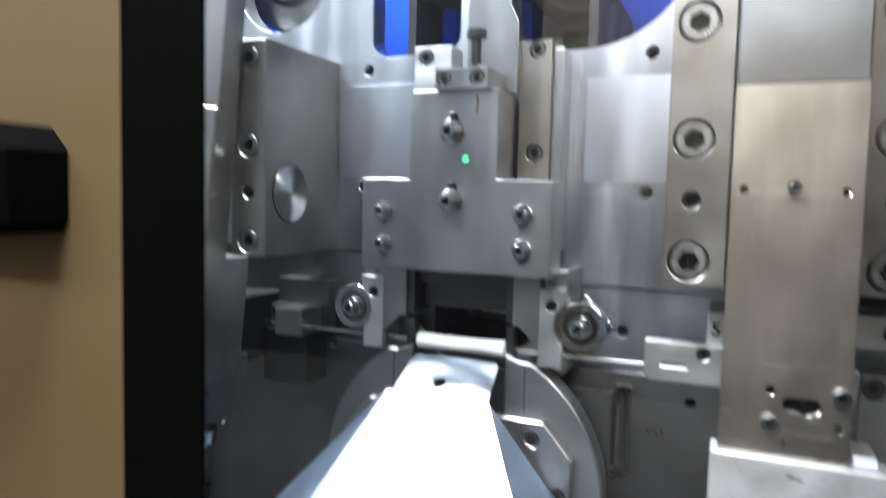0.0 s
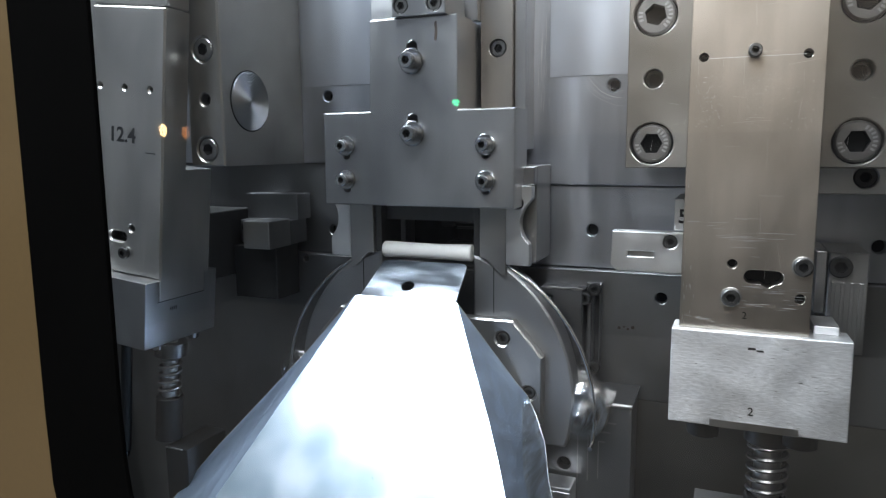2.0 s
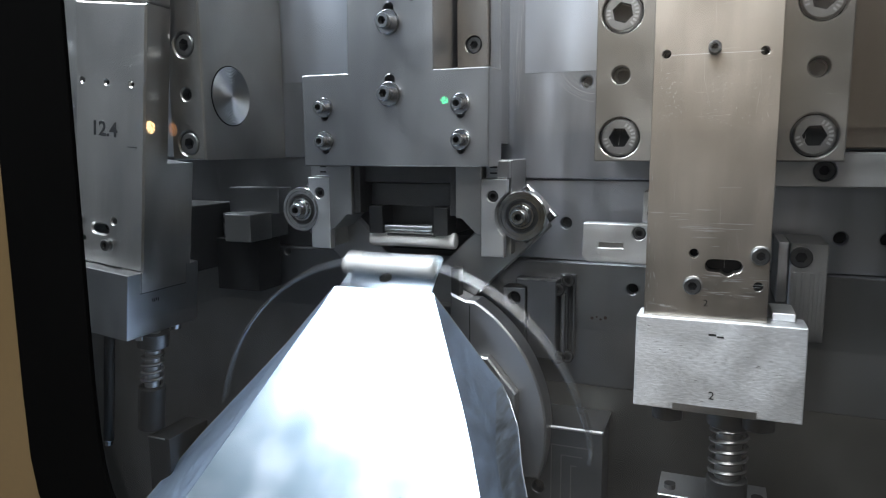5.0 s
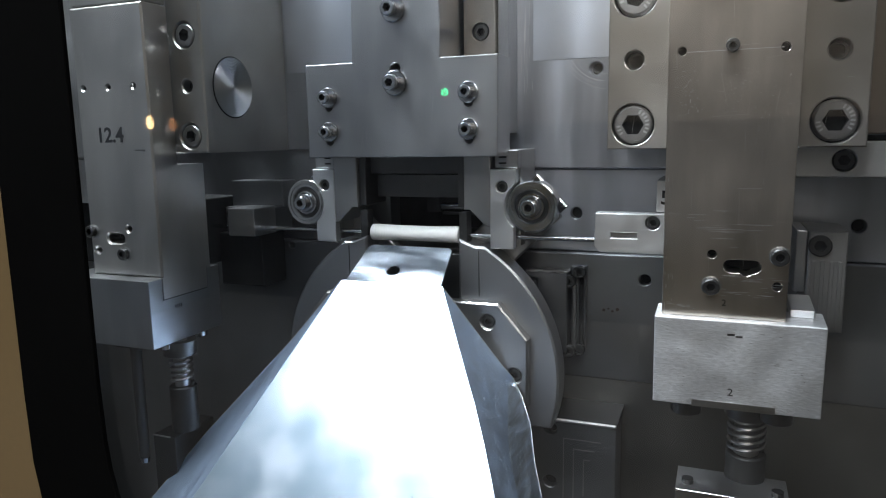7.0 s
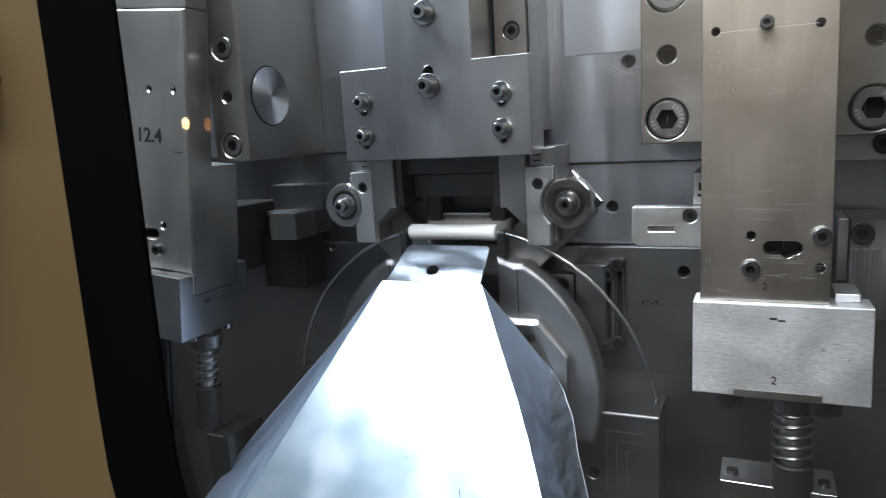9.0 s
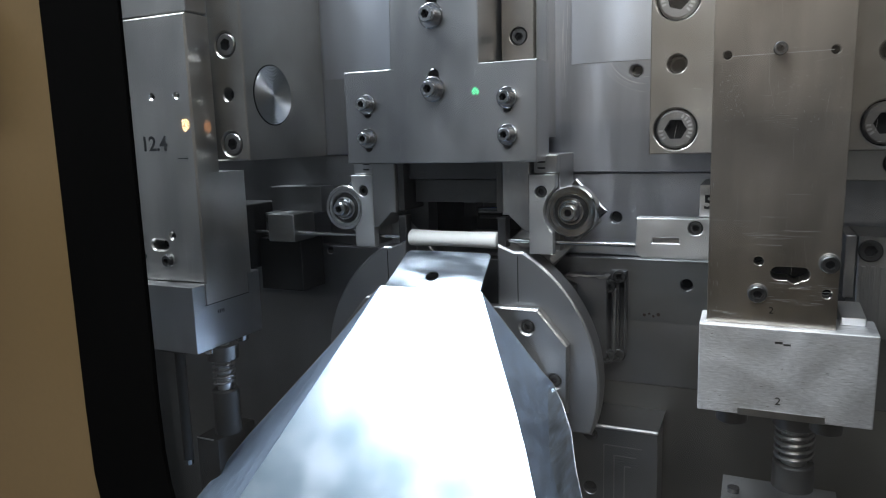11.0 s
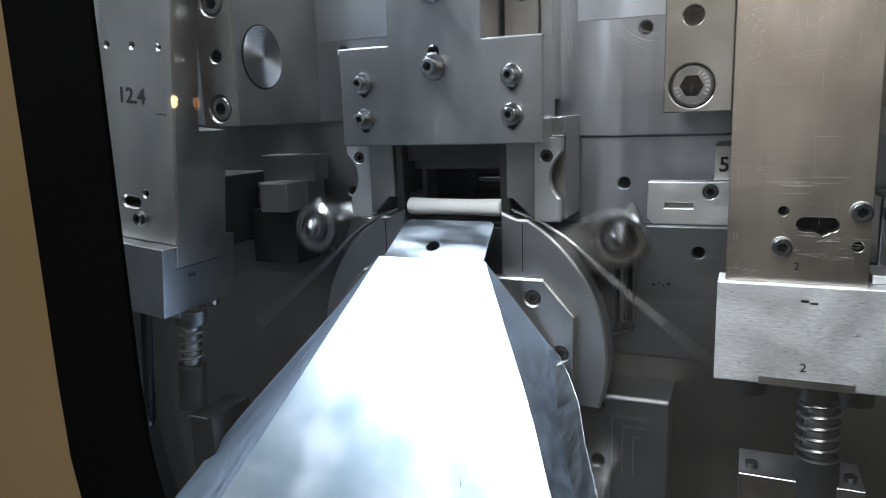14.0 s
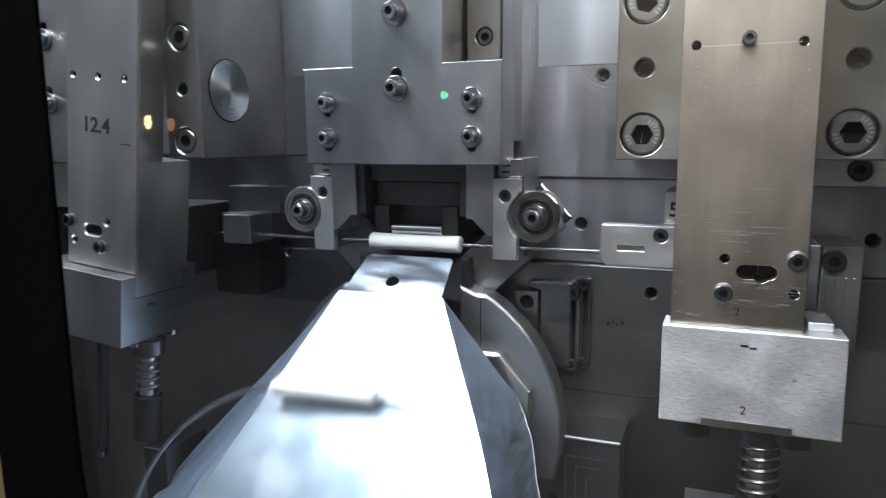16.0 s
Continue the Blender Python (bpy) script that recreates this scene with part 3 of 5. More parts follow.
# ---- fixed tooling ----


def big_bolt(parent, x, y, z, r, turn=0.0):
    """A cap screw sunk in a counterbore."""
    bore(parent, x, y + 0.009, z, r * 1.12)
    screw(parent, x, y + 0.0085, z, r, 0.0082, HEAD, turn)
    if r > 0.009:
        bm = bmesh.new()
        for i in range(11):
            if i == 7:
                continue
            a = turn + 0.5 + i * 0.27 + (1.4 if i > 6 else 0)
            g = box(-0.00045, 0.00045, 0.0, 0.00025, -0.0009, 0.0009, 0)
            bmesh.ops.transform(g, matrix=Matrix.Translation((x + r * 0.73 * math.sin(a), y + 0.00015, z + r * 0.73 * math.cos(a))) @ Matrix.Rotation(a, 4, "Y"), verts=g.verts)
            me = bpy.data.meshes.new("tmp")
            g.to_mesh(me)
            g.free()
            bm.from_mesh(me)
            bpy.data.meshes.remove(me)
        part("marking", bm, JAW, parent)


def build_guides():
    # block with round boss, beside the central slide
    g = thing("guide_block", (-0.1228, 0.0, 0.0215), "ground steel guide block with sunk bolts and turned disc", "guide block")
    zs = (0.1415, 0.0895, 0.0315)
    hs = [circle(-0.1226, z, 0.0074) for z in zs] + [circle(-0.1226, 0.0606, 0.0036, 16)]
    part("block", plate(rect(-0.1355, -0.1103, 0.0215, 0.1522), -0.0406, 0.0425, hs, 0.0009), BAR, g)
    for i, z in enumerate(zs):
        big_bolt(g, -0.1226, -0.0406, z, 0.0067, 0.4 * i)
    bore(g, -0.1226, -0.034, 0.0606, 0.0036)
    # concentric turning grooves
    prof = [(0.0178, 0), (0.0178, 0.0008), (0.0175, 0.0010)]
    for i in range(19 * 8):
        prof.append((0.0174 - 0.0009 * i / 8, 0.00105 + 0.00020 * math.cos(2 * math.pi * i / 8)))
    bm = lathe(prof, 56, "x", (-0.1103, -0.0145, 0.0607))
    part("disc", bm, TURNED, g, "turned steel disc set in the side", True)
    bm = lathe([(0.0186, 0), (0.0186, 0.0003), (0.0180, 0.0003)], 48, "x", (-0.1103, -0.0145, 0.0607))
    part("gap_ring", bm, SHADE_BLACK, g)
    # guide bars either side of the sliding column
    for x0, x1, xb in ((0.1194, 0.1478, 0.1312), (0.2003, 0.2283, 0.2158)):
        b = thing("guide_bar", (xb, -0.005, 0.021), "brown-grey steel guide bar with large sunk bolts", "guide bar", "guide bars of the column")
        zb = (0.0325, 0.0911, 0.1464, 0.205)
        hs = [circle(xb, z, 0.0098) for z in zb] + [circle(xb, 0.0622, 0.0044, 18), circle(xb, 0.176, 0.0044, 18)]
        part("bar", plate(rect(x0, x1, 0.0210, 0.32), -0.0306, 0.0425, hs, 0.0006), BAR, b)
        for i, z in enumerate(zb):
            big_bolt(b, xb, -0.0306, z, 0.0091, 0.3 * i)
        wear(b, -0.0306, x0 + 0.001, x1 - 0.001, 0.022, 0.20, 30, 51, RUBBED, 0.5, (0.0008, 0.006), (0.00003, 0.00008))
        for z in (0.0622, 0.176):
            bore(b, xb, -0.022, z, 0.0044)
            washer(b, xb, -0.0225, z, 0.0042, 0.0030, 0.002, BOLT, "thread")
    # pale rail behind the central slide
    r = thing("guide_rail", (0.034, 0.03, 0.06), "pale steel guide rail behind the central slide", "guide rail")
    part("rail", plate(rect(0.0285, 0.0475, 0.03, 0.1543), 0.0200, 0.0425, [circle(0.0388, 0.1488, 0.0052), circle(0.0388, 0.0880, 0.0052)], 0.0006), COLUMN, r)
    for z in (0.1488, 0.0880):
        bore(r, 0.0388, 0.0262, z, 0.0052)
        screw(r, 0.0388, 0.0260, z, 0.0046, 0.0052, BOLT)
    part("side_strip", box(0.0478, 0.0545, 0.024, 0.0425, 0.03, 0.1500), GROUND, r)
    # bar with bolts at the far side
    c = thing("cross_bar", (0.26, 0.02, 0.016), "pale steel cross bar with two black bolts", "bar")
    part("bar", plate(rect(0.190, 0.335, 0.0080, 0.0245), 0.0, 0.0380, [circle(x, 0.016, 0.0052) for x in (0.2246, 0.2565, 0.29)]), LIGHT, c)
    MOVES.append((c, CROSS_KEYS, "z"))
    for x in (0.2246, 0.2565, 0.29):
        bore(c, x, 0.0062, 0.016, 0.0052)
        screw(c, x, 0.006, 0.016, 0.0048, 0.0055)
    s = thing("stop_plate", (0.221, 0.02, -0.045), "milled steel stop plate with one black bolt", "plate")
    part("plate", plate(rect(0.2120, 0.2288, -0.0693, -0.0197), 0.0, 0.0380), JAW, s)
    screw(s, 0.2168, 0.0, -0.0264, 0.0052, 0.0030)
    for x in (0.2145, 0.2185, 0.2225, 0.2262):
        part("ridge", box(x - 0.0009, x + 0.0009, -0.0006, 0.0004, -0.0688, -0.0340, 0.0003), JAW, s)
    part("strip", box(0.2065, 0.2115, 0.001, 0.0380, -0.050, -0.0195), GROUND, s)


def build_clamps():
    for s in (1, -1):
        c = thing("clamp_block", (s * 0.0585, 0.02, -0.035), "steel wire clamp block with pale notched face plate", "clamp block", "clamp blocks beside the grip")
        xa, xb = sorted((s * 0.0520, s * 0.0655))
        part("block", box(xa, xb, 0.0105, 0.0425, -0.0345, 0.0208), JAW, c)
        part("cap", box(xa, xb, 0.0040, 0.0103, 0.0105, 0.0205), GROUND, c)
        for dz in (0.0, 0.0034):
            part("marking", box(s * 0.0565 - 0.0022, s * 0.0565 + 0.0022, 0.00392, 0.0043, 0.0128 + dz, 0.0138 + dz, 0), INK, c)
        # face plate with a round notch that clears the roller
        pts = [(0.0503, -0.0350), (0.0640, -0.0350), (0.0640, -0.0245)]
        pts += [(0.0740 + 0.0155 * math.cos(radians(a)), -0.0110 + 0.0155 * math.sin(radians(a))) for a in range(228, 128, -10)]
        pts += [(0.0654, 0.0030), (0.0654, 0.0100), (0.0503, 0.0100)]
        pts = [(s * x, z) for x, z in pts]
        hole = circle(s * 0.0572, 0.0003, 0.0034, 18)
        part("face_plate", plate(pts, 0.0, 0.0055, [hole], 0.0004), LIGHT, c, "pale milled face plate")
        bore(c, s * 0.0572, 0.0046, 0.0003, 0.0034)
        screw(c, s * 0.0572, 0.0044, 0.0003, 0.0031, 0.0036)
        # wire guide beyond the roller
        if s > 0:
            g = thing("wire_guide", (0.135, 0.0, -0.03), "pale steel wire guide plate with a slot and black screw", "wire guide")
            pts = [(0.1130, -0.0335), (0.1500, -0.0335), (0.1500, -0.0125), (0.1104, -0.0125), (0.1098, -0.0300)]
            part("plate", plate(pts, -0.0060, 0.0040, [circle(0.1396, -0.0172, 0.0036, 18), rect(0.1185, 0.1318, -0.0255, -0.0226)], 0.0004), LIGHT, g)
            part("slot_floor", box(0.118, 0.1323, -0.0048, -0.0040, -0.026, -0.022, 0), JAW, g)
            bore(g, 0.1396, -0.002, -0.0172, 0.0036)
            screw(g, 0.1396, -0.0022, -0.0172, 0.0033, 0.0036)
            part("bracket", box(0.1405, 0.1545, 0.0, 0.0420, -0.0120, 0.0045), LIGHT, g)
            lettering("5", 0.010, 0.1425, -0.0002, -0.0078, g, INK)
        else:
            g = thing("wire_guide", (-0.13, 0.0, -0.03), "grey steel wire guide block with two small screws", "wire guide")
            part("plate", box(-0.1290, -0.1083, -0.004, 0.0200, -0.0333, -0.0152, 0.0006), JAW, g)
            # carrier, bracket and foot are coloured dark for the surrounding shade
            part("carrier", box(-0.1500, -0.1100, 0.0203, 0.0420, -0.0333, -0.0170, 0.0006), SHADE_TONED, g)
            part("bracket", box(-0.1480, -0.1060, 0.0260, 0.0420, -0.0165, 0.0010), SHADE_TONED, g)
            for x in (-0.139, -0.146):
                screw(g, x, 0.0203, -0.022, 0.0026, 0.002)
            part("foot", plate([(-0.150, -0.070), (-0.115, -0.070), (-0.115, -0.034), (-0.150, -0.034)], 0.012, 0.038), CAVITY, g)
            f = thing("wire_feeder", (-0.3, 0.0, -0.05), "wire feeder box coloured black for the shade behind the sliding column", "feeder")
            # black colour stands in for the shade behind the column
            part("body", box(-0.5, -0.1515, -0.012, 0.0380, -0.055, -0.010, 0.001), SHADE_BLACK, f)


def build_lower():
    b = thing("slide_guide", (0.085, 0.03, -0.12), "steel guide toned dark, with chipped top and bolted slotted strip", "guide")
    pts = [(0.0712, -0.1010), (0.0895, -0.1010), (0.0895, -0.0520), (0.0872, -0.0513), (0.0850, -0.0522), (0.0820, -0.0512), (0.0775, -0.0518), (0.0735, -0.0511), (0.0700, -0.0522), (0.0640, -0.0516), (0.0640, -0.0545), (0.0712, -0.0565)]
    # the guide's dark reflection is put into its colour
    part("guide", plate(pts, 0.026, 0.0383, (), 0.0008), SHADED_LOWER, b)
    part("chipped_edge", plate([(0.0650, -0.0519), (0.0700, -0.0526), (0.0735, -0.0516), (0.0775, -0.0523), (0.0820, -0.0517), (0.0850, -0.0527), (0.0893, -0.0519), (0.0893, -0.0510), (0.0850, -0.0506), (0.0780, -0.0508), (0.0700, -0.0507), (0.0650, -0.0512)], 0.0255, 0.0268, (), 0.0002), GROUND, b, "chipped bright top edge")
    part("strip", plate(rect(0.0900, 0.0990, -0.1010, -0.0490), 0.0345, 0.0384, [slot(0.0962, -0.078, 0.0210, 0.0014, True)]), SHADED_LOWER, b)
    part("slot_floor", box(0.0945, 0.0980, 0.0380, 0.0384, -0.1005, -0.0550, 0), SHADE_BLACK, b)
    part("ridge", box(0.0913, 0.0938, 0.0310, 0.0344, -0.0990, -0.0600, 0.0006), LOWER, b)
    part("front_block", plate(rect(0.0560, 0.0702, -0.1010, -0.0575), 0.0265, 0.0383, [circle(0.0632, -0.0640, 0.0040, 18)]), SHADED_LOWER, b)
    bore(b, 0.0632, 0.032, -0.0640, 0.0040)
    for z in (-0.0573, -0.1000):
        screw(b, 0.0901, 0.0305, z, 0.0038, 0.004, CAVITY)
        screw(b, 0.0952, 0.0345, z + (0.0050 if z > -0.08 else 0.0), 0.0038, 0.003, CAVITY)
    lp = thing("lower_plate", (0.095, 0.03, -0.19), "milled steel plate with chamfered top and two bolt holes", "plate")
    hs = [circle(0.0822, -0.1450, 0.0040, 18), circle(0.0822, -0.1790, 0.0040, 18)]
    part("plate", plate(rect(0.0600, 0.1210, -0.235, -0.1392), 0.0157, 0.0383, hs, 0.0004), LOWER, lp)
    for z in (-0.145, -0.179):
        bore(lp, 0.0822, 0.022, z, 0.004)
    bm = bmesh.new()
    vs = [bm.verts.new(p) for p in ((0.0600, 0.0157, -0.1388), (0.1210, 0.0157, -0.1388), (0.1225, 0.0383, -0.1335), (0.0600, 0.0383, -0.1335), (0.0600, 0.0383, -0.139), (0.1210, 0.0383, -0.139))]
    for f in ((0, 1, 2, 3), (0, 3, 4), (1, 5, 2), (0, 4, 5, 1), (3, 2, 5, 4)):
        bm.faces.new([vs[i] for i in f])
    part("chamfer", bm, CAVITY, lp, "chamfered top edge")
    part("edge_bead", box(0.0602, 0.1212, 0.0146, 0.0164, -0.1402, -0.1380, 0.0008), LIGHT, lp, "pale bead along the top edge")
    MOVES.append((lp, LIFT_KEYS, "z"))
    for i in range(3):
        k = 0.006 * i
        part("tool_mark", plate([(0.090 + k, -0.190 + k * 0.4), (0.0906 + k, -0.190 + k * 0.4), (0.0906 + k, -0.1506 - k), (0.1120 - k * 0.5, -0.1506 - k), (0.1120 - k * 0.5, -0.150 - k), (0.090 + k, -0.150 - k)], 0.01555, 0.0160, (), 0), JAW, lp)


def chute_z(y):
    return -0.0535 + (y + 0.0240) * CHUTE_SLOPE if y < -0.0240 else -0.0355 + (y + 0.001) * 0.783


CHUTE_SLOPE = 1.06


def build_chute():
    c = thing("discharge_chute", (0.0, -0.05, -0.2), "bright polished sheet steel discharge chute with folded sides", "chute")
    t = 0.0012

    def sheet(pts, holes=None):
        bm = bmesh.new()
        f = bm.faces.new([bm.verts.new(p) for p in pts])
        f.normal_update()
        g = bmesh.ops.extrude_face_region(bm, geom=[f])
        nrm = f.normal.copy()
        k = -t if nrm.z > 0 else t
        bmesh.ops.translate(bm, vec=nrm * k, verts=[v for v in g["geom"] if isinstance(v, bmesh.types.BMVert)])
        return bm
    # tongue under the grip, with a real hole
    yl, yw = -0.001, -0.0240
    zl, zw = -0.0355, -0.0535
    ln = math.hypot(yl - yw, zl - zw)
    hole = [(0.0040 * math.cos(2 * math.pi * i / 18) - 0.0035, ln * 0.32 + 0.0036 * math.sin(2 * math.pi * i / 18)) for i in range(18)]
    bm = plate([(-0.0310, 0), (0.0290, 0), (0.0278, ln - 0.002), (0.0255, ln), (-0.0245, ln), (-0.0265, ln - 0.002)], 0, t, [hole], 0.0002)
    d = Vector((0, yl - yw, zl - zw)).normalized()
    nrm = Vector((0, d.z, -d.y))
    m = Matrix(((1, 0, 0, 0), (0, nrm.y, d.y, yw), (0, nrm.z, d.z, zw), (0, 0, 0, 1)))
    bmesh.ops.transform(bm, matrix=m, verts=bm.verts)
    part("tongue", bm, TONGUE, c, "rubbed tongue with one hole")
    ye = -0.21
    ze = -0.0535 + (ye - yw) * CHUTE_SLOPE
    wl, wr = 0.034 + 0.42 * (yw - ye), 0.1610

    def down(x, y, drop=0.0):
        """A place on the slide, pressed in by drop."""
        return (x, y + 0.73 * drop, -0.0535 + (y - yw) * CHUTE_SLOPE - 0.68 * drop)

    def folded(faces):
        """Sheet with folds, from faces that share corners, thickened underneath."""
        bm = bmesh.new()
        found = {}
        for p in itertools.chain(*faces):
            if p not in found:
                found[p] = bm.verts.new(p)
        for f in faces:
            bm.faces.new([found[p] for p in f])
        bmesh.ops.recalc_face_normals(bm, faces=bm.faces)
        if sum(f.normal.z * f.calc_area() for f in bm.faces) < 0:
            bmesh.ops.reverse_faces(bm, faces=bm.faces)
        bm.normal_update()
        g = bmesh.ops.extrude_face_region(bm, geom=bm.faces[:])
        bmesh.ops.translate(bm, vec=(0, t * 0.7, -t * 0.7), verts=[v for v in g["geom"] if isinstance(v, bmesh.types.BMVert)])
        return bm
    # the folded edge bows out a little, and the sheet dips beside it
    e0, e1, e2, e3, e4 = (0.0300, yw, zw), down(0.0466, -0.0468, 0.0036), down(0.0615, -0.0665, 0.0046), down(0.0720, -0.0809, 0.0024), down(0.0827, -0.0972)
    e5 = (wr, ye, ze)
    q0, q1, q2 = down(0.0215, -0.0440), down(0.0345, -0.0640), down(0.0560, -0.0900)
    l0, l1 = (-0.0335, yw, zw), (-wl, ye, ze)
    part("slide_panel", folded([(l0, e0, q0), (q0, e0, e1), (q0, e1, q1), (q1, e1, e2), (q1, e2, q2), (q2, e2, e3), (q2, e3, e4), (l0, q0, q1), (l0, q1, q2, l1), (q2, e4, e5, l1)]), CHUTE, c)
    k = (0, 0.0002, -0.0004)
    w0, w1, w2, w3, w4, w5 = [tuple(p[i] + k[i] for i in range(3)) for p in (e0, e1, e2, e3, e4, e5)]
    o1, o2 = (0.0597, -0.0095, -0.1000), (0.0655, -0.0060, -0.1085)
    # bend lines, then the rounded turned-down side
    b1, b2, b3, b4 = (0.0654, -0.0163, -0.1084), (0.0707, -0.0351, -0.1158), (0.0789, -0.0613, -0.1272), (0.1660, -0.2100, -0.2545)
    c1, c2, c3, c4 = (0.0688, -0.0106, -0.1140), (0.0747, -0.0253, -0.1224), (0.0827, -0.0498, -0.1336), (0.1720, -0.2100, -0.2620)
    d1, d2, d3, d4 = (0.0710, -0.0080, -0.1178), (0.0785, -0.0172, -0.1290), (0.0866, -0.0395, -0.1405), (0.1760, -0.2100, -0.2850)
    g1, g2, g3, g4 = (0.0748, -0.0060, -0.1400), (0.0825, -0.0160, -0.1700), (0.0870, -0.0300, -0.2100), (0.1770, -0.2100, -0.3400)
    wing = folded([(w0, o1, b1, w1), (o1, o2, b1), (w1, b1, b2, w2), (w2, b2, w3), (w3, b2, b3, w4), (w4, b3, b4, w5)])
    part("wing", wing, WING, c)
    lip = folded([(b1, o2, c1), (b1, c1, c2, b2), (b2, c2, c3, b3), (b3, c3, c4, b4),
                  (o2, d1, c1), (c1, d1, d2, c2), (c2, d2, d3, c3), (c3, d3, d4, c4), (d1, g1, g2, d2), (d2, g2, g3, d3), (d3, g3, g4, d4)])
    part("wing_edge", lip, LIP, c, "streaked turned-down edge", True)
    v0, v1, v2, v3 = (-0.0343, yw, zw - 0.0003), (-0.0780, -0.0127, -0.0968), (-0.1272, -0.0400, -0.1548), (-0.2373, -0.1270, -0.3083)
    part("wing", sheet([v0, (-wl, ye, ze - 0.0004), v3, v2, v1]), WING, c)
    # thin bright beads added as the highlight along the sheet edges
    part("edge_highlight", bead([v0, v1, v2, v3], 0.0003), LIGHT, c, "thin bead for the sheet edge highlight", True)
    part("edge_highlight", bead([w0, o1, o2, d1, d2, d3, d4], 0.00022), LIGHT, c, "thin bead for the sheet edge highlight", True)
    for u, y, ln, turn in ((0.0300, -0.0720, 0.0032, 0.5), (0.0120, -0.0930, 0.0022, 0.9), (-0.0150, -0.0600, 0.0016, -0.4), (0.0440, -0.1010, 0.0040, 1.2), (0.0050, -0.1120, 0.0026, 0.3)):
        p, q = Vector(down(u, y, -0.0002)), Vector(down(u + ln * math.cos(turn), y - ln * math.sin(turn) * 0.7, -0.0002))
        part("scratch", bead([p, q], 0.00016), DARK, c)


# ---- moving tooling ----
CYCLE = 1.345
# the moment at which the rollers set off, cycle by cycle
STARTS = [-2.31, -0.965, 0.375, 1.745, 3.084, 4.43, 5.79, 7.121, 8.515, 9.84, 11.18, 12.535, 13.903, 15.22, 16.57]
MOVES = []


def cyc(keys, shift=0.0):
    """Rows of (seconds, value) over the clip from one cycle's keys of (seconds into the cycle, value)."""
    pts = [(t0 + p + shift, v) for t0 in STARTS for p, v in keys]
    pts.sort(key=lambda q: q[0])

    def at(t):
        for (a, u), (b, v) in zip(pts, pts[1:]):
            if a <= t <= b:
                return u + (v - u) * (t - a) / max(b - a, 1e-6)
    return [(0.0, at(0.0))] + [q for q in pts if 0.02 < q[0] < 15.98] + [(16.0, at(16.0))]


SLIDE_KEYS = [(-0.06, 0.0), (0.0, -0.0025), (0.06, -0.008), (0.115, -0.0125), (0.165, -0.0175), (0.22, -0.0200), (0.28, -0.0165), (0.36, -0.0080), (0.41, -0.0025), (0.47, 0.0), (0.9, 0.0)]
COLUMN_KEYS = [(0.06, 0.0), (0.30, 0.0), (0.70, 0.0), (1.00, 0.0), (1.05, -0.0020), (1.10, -0.0062), (1.14, -0.0065), (1.27, -0.0065), (1.33, -0.0035)]
ARM_KEYS = [(-0.02, 0.0), (0.03, -5.0), (0.07, -15.0), (0.12, -31.0), (0.165, -46.0), (0.22, -57.5), (0.255, -65.0), (0.285, -70.0), (0.32, -62.0), (0.36, -42.0), (0.40, -20.0), (0.45, -8.0), (0.50, 0.0), (0.9, 0.0)]
FORMER_KEYS = [(0.36, 0.0), (0.42, -0.003), (0.485, -0.013), (0.54, -0.026), (0.58, -0.028), (0.68, -0.028), (0.76, -0.026), (0.83, -0.010), (0.90, 0.0), (1.25, 0.0)]
# the left column swings on a pivot: seconds into the cycle, degrees, lift
ROCK_KEYS = [(0.035, 6.2, 0.0015), (0.5, 6.2, 0.0015), (0.95, 6.2, 0.0015), (0.985, 5.0, 0.0), (1.06, 0.8, -0.0050), (1.10, 0.0, -0.0057), (1.255, 0.0, -0.0057), (1.31, 2.6, -0.0030), (1.36, 5.4, 0.0005)]
ROCK_PIVOT = (-0.160, -0.0615, 0.073)
CROSS_KEYS = [(0.02, 0.0), (0.5, 0.0), (0.86, 0.0), (0.925, -0.0142), (0.985, -0.0162), (1.03, -0.0150), (1.085, -0.0040), (1.125, -0.0018), (1.25, -0.0018), (1.32, 0.0)]
PUSHER_KEYS = [(0.34, 0.045), (0.46, 0.0), (0.54, -0.032), (0.60, -0.038), (0.70, -0.038), (0.80, -0.036), (0.88, 0.010), (0.95, 0.045), (1.2, 0.045)]


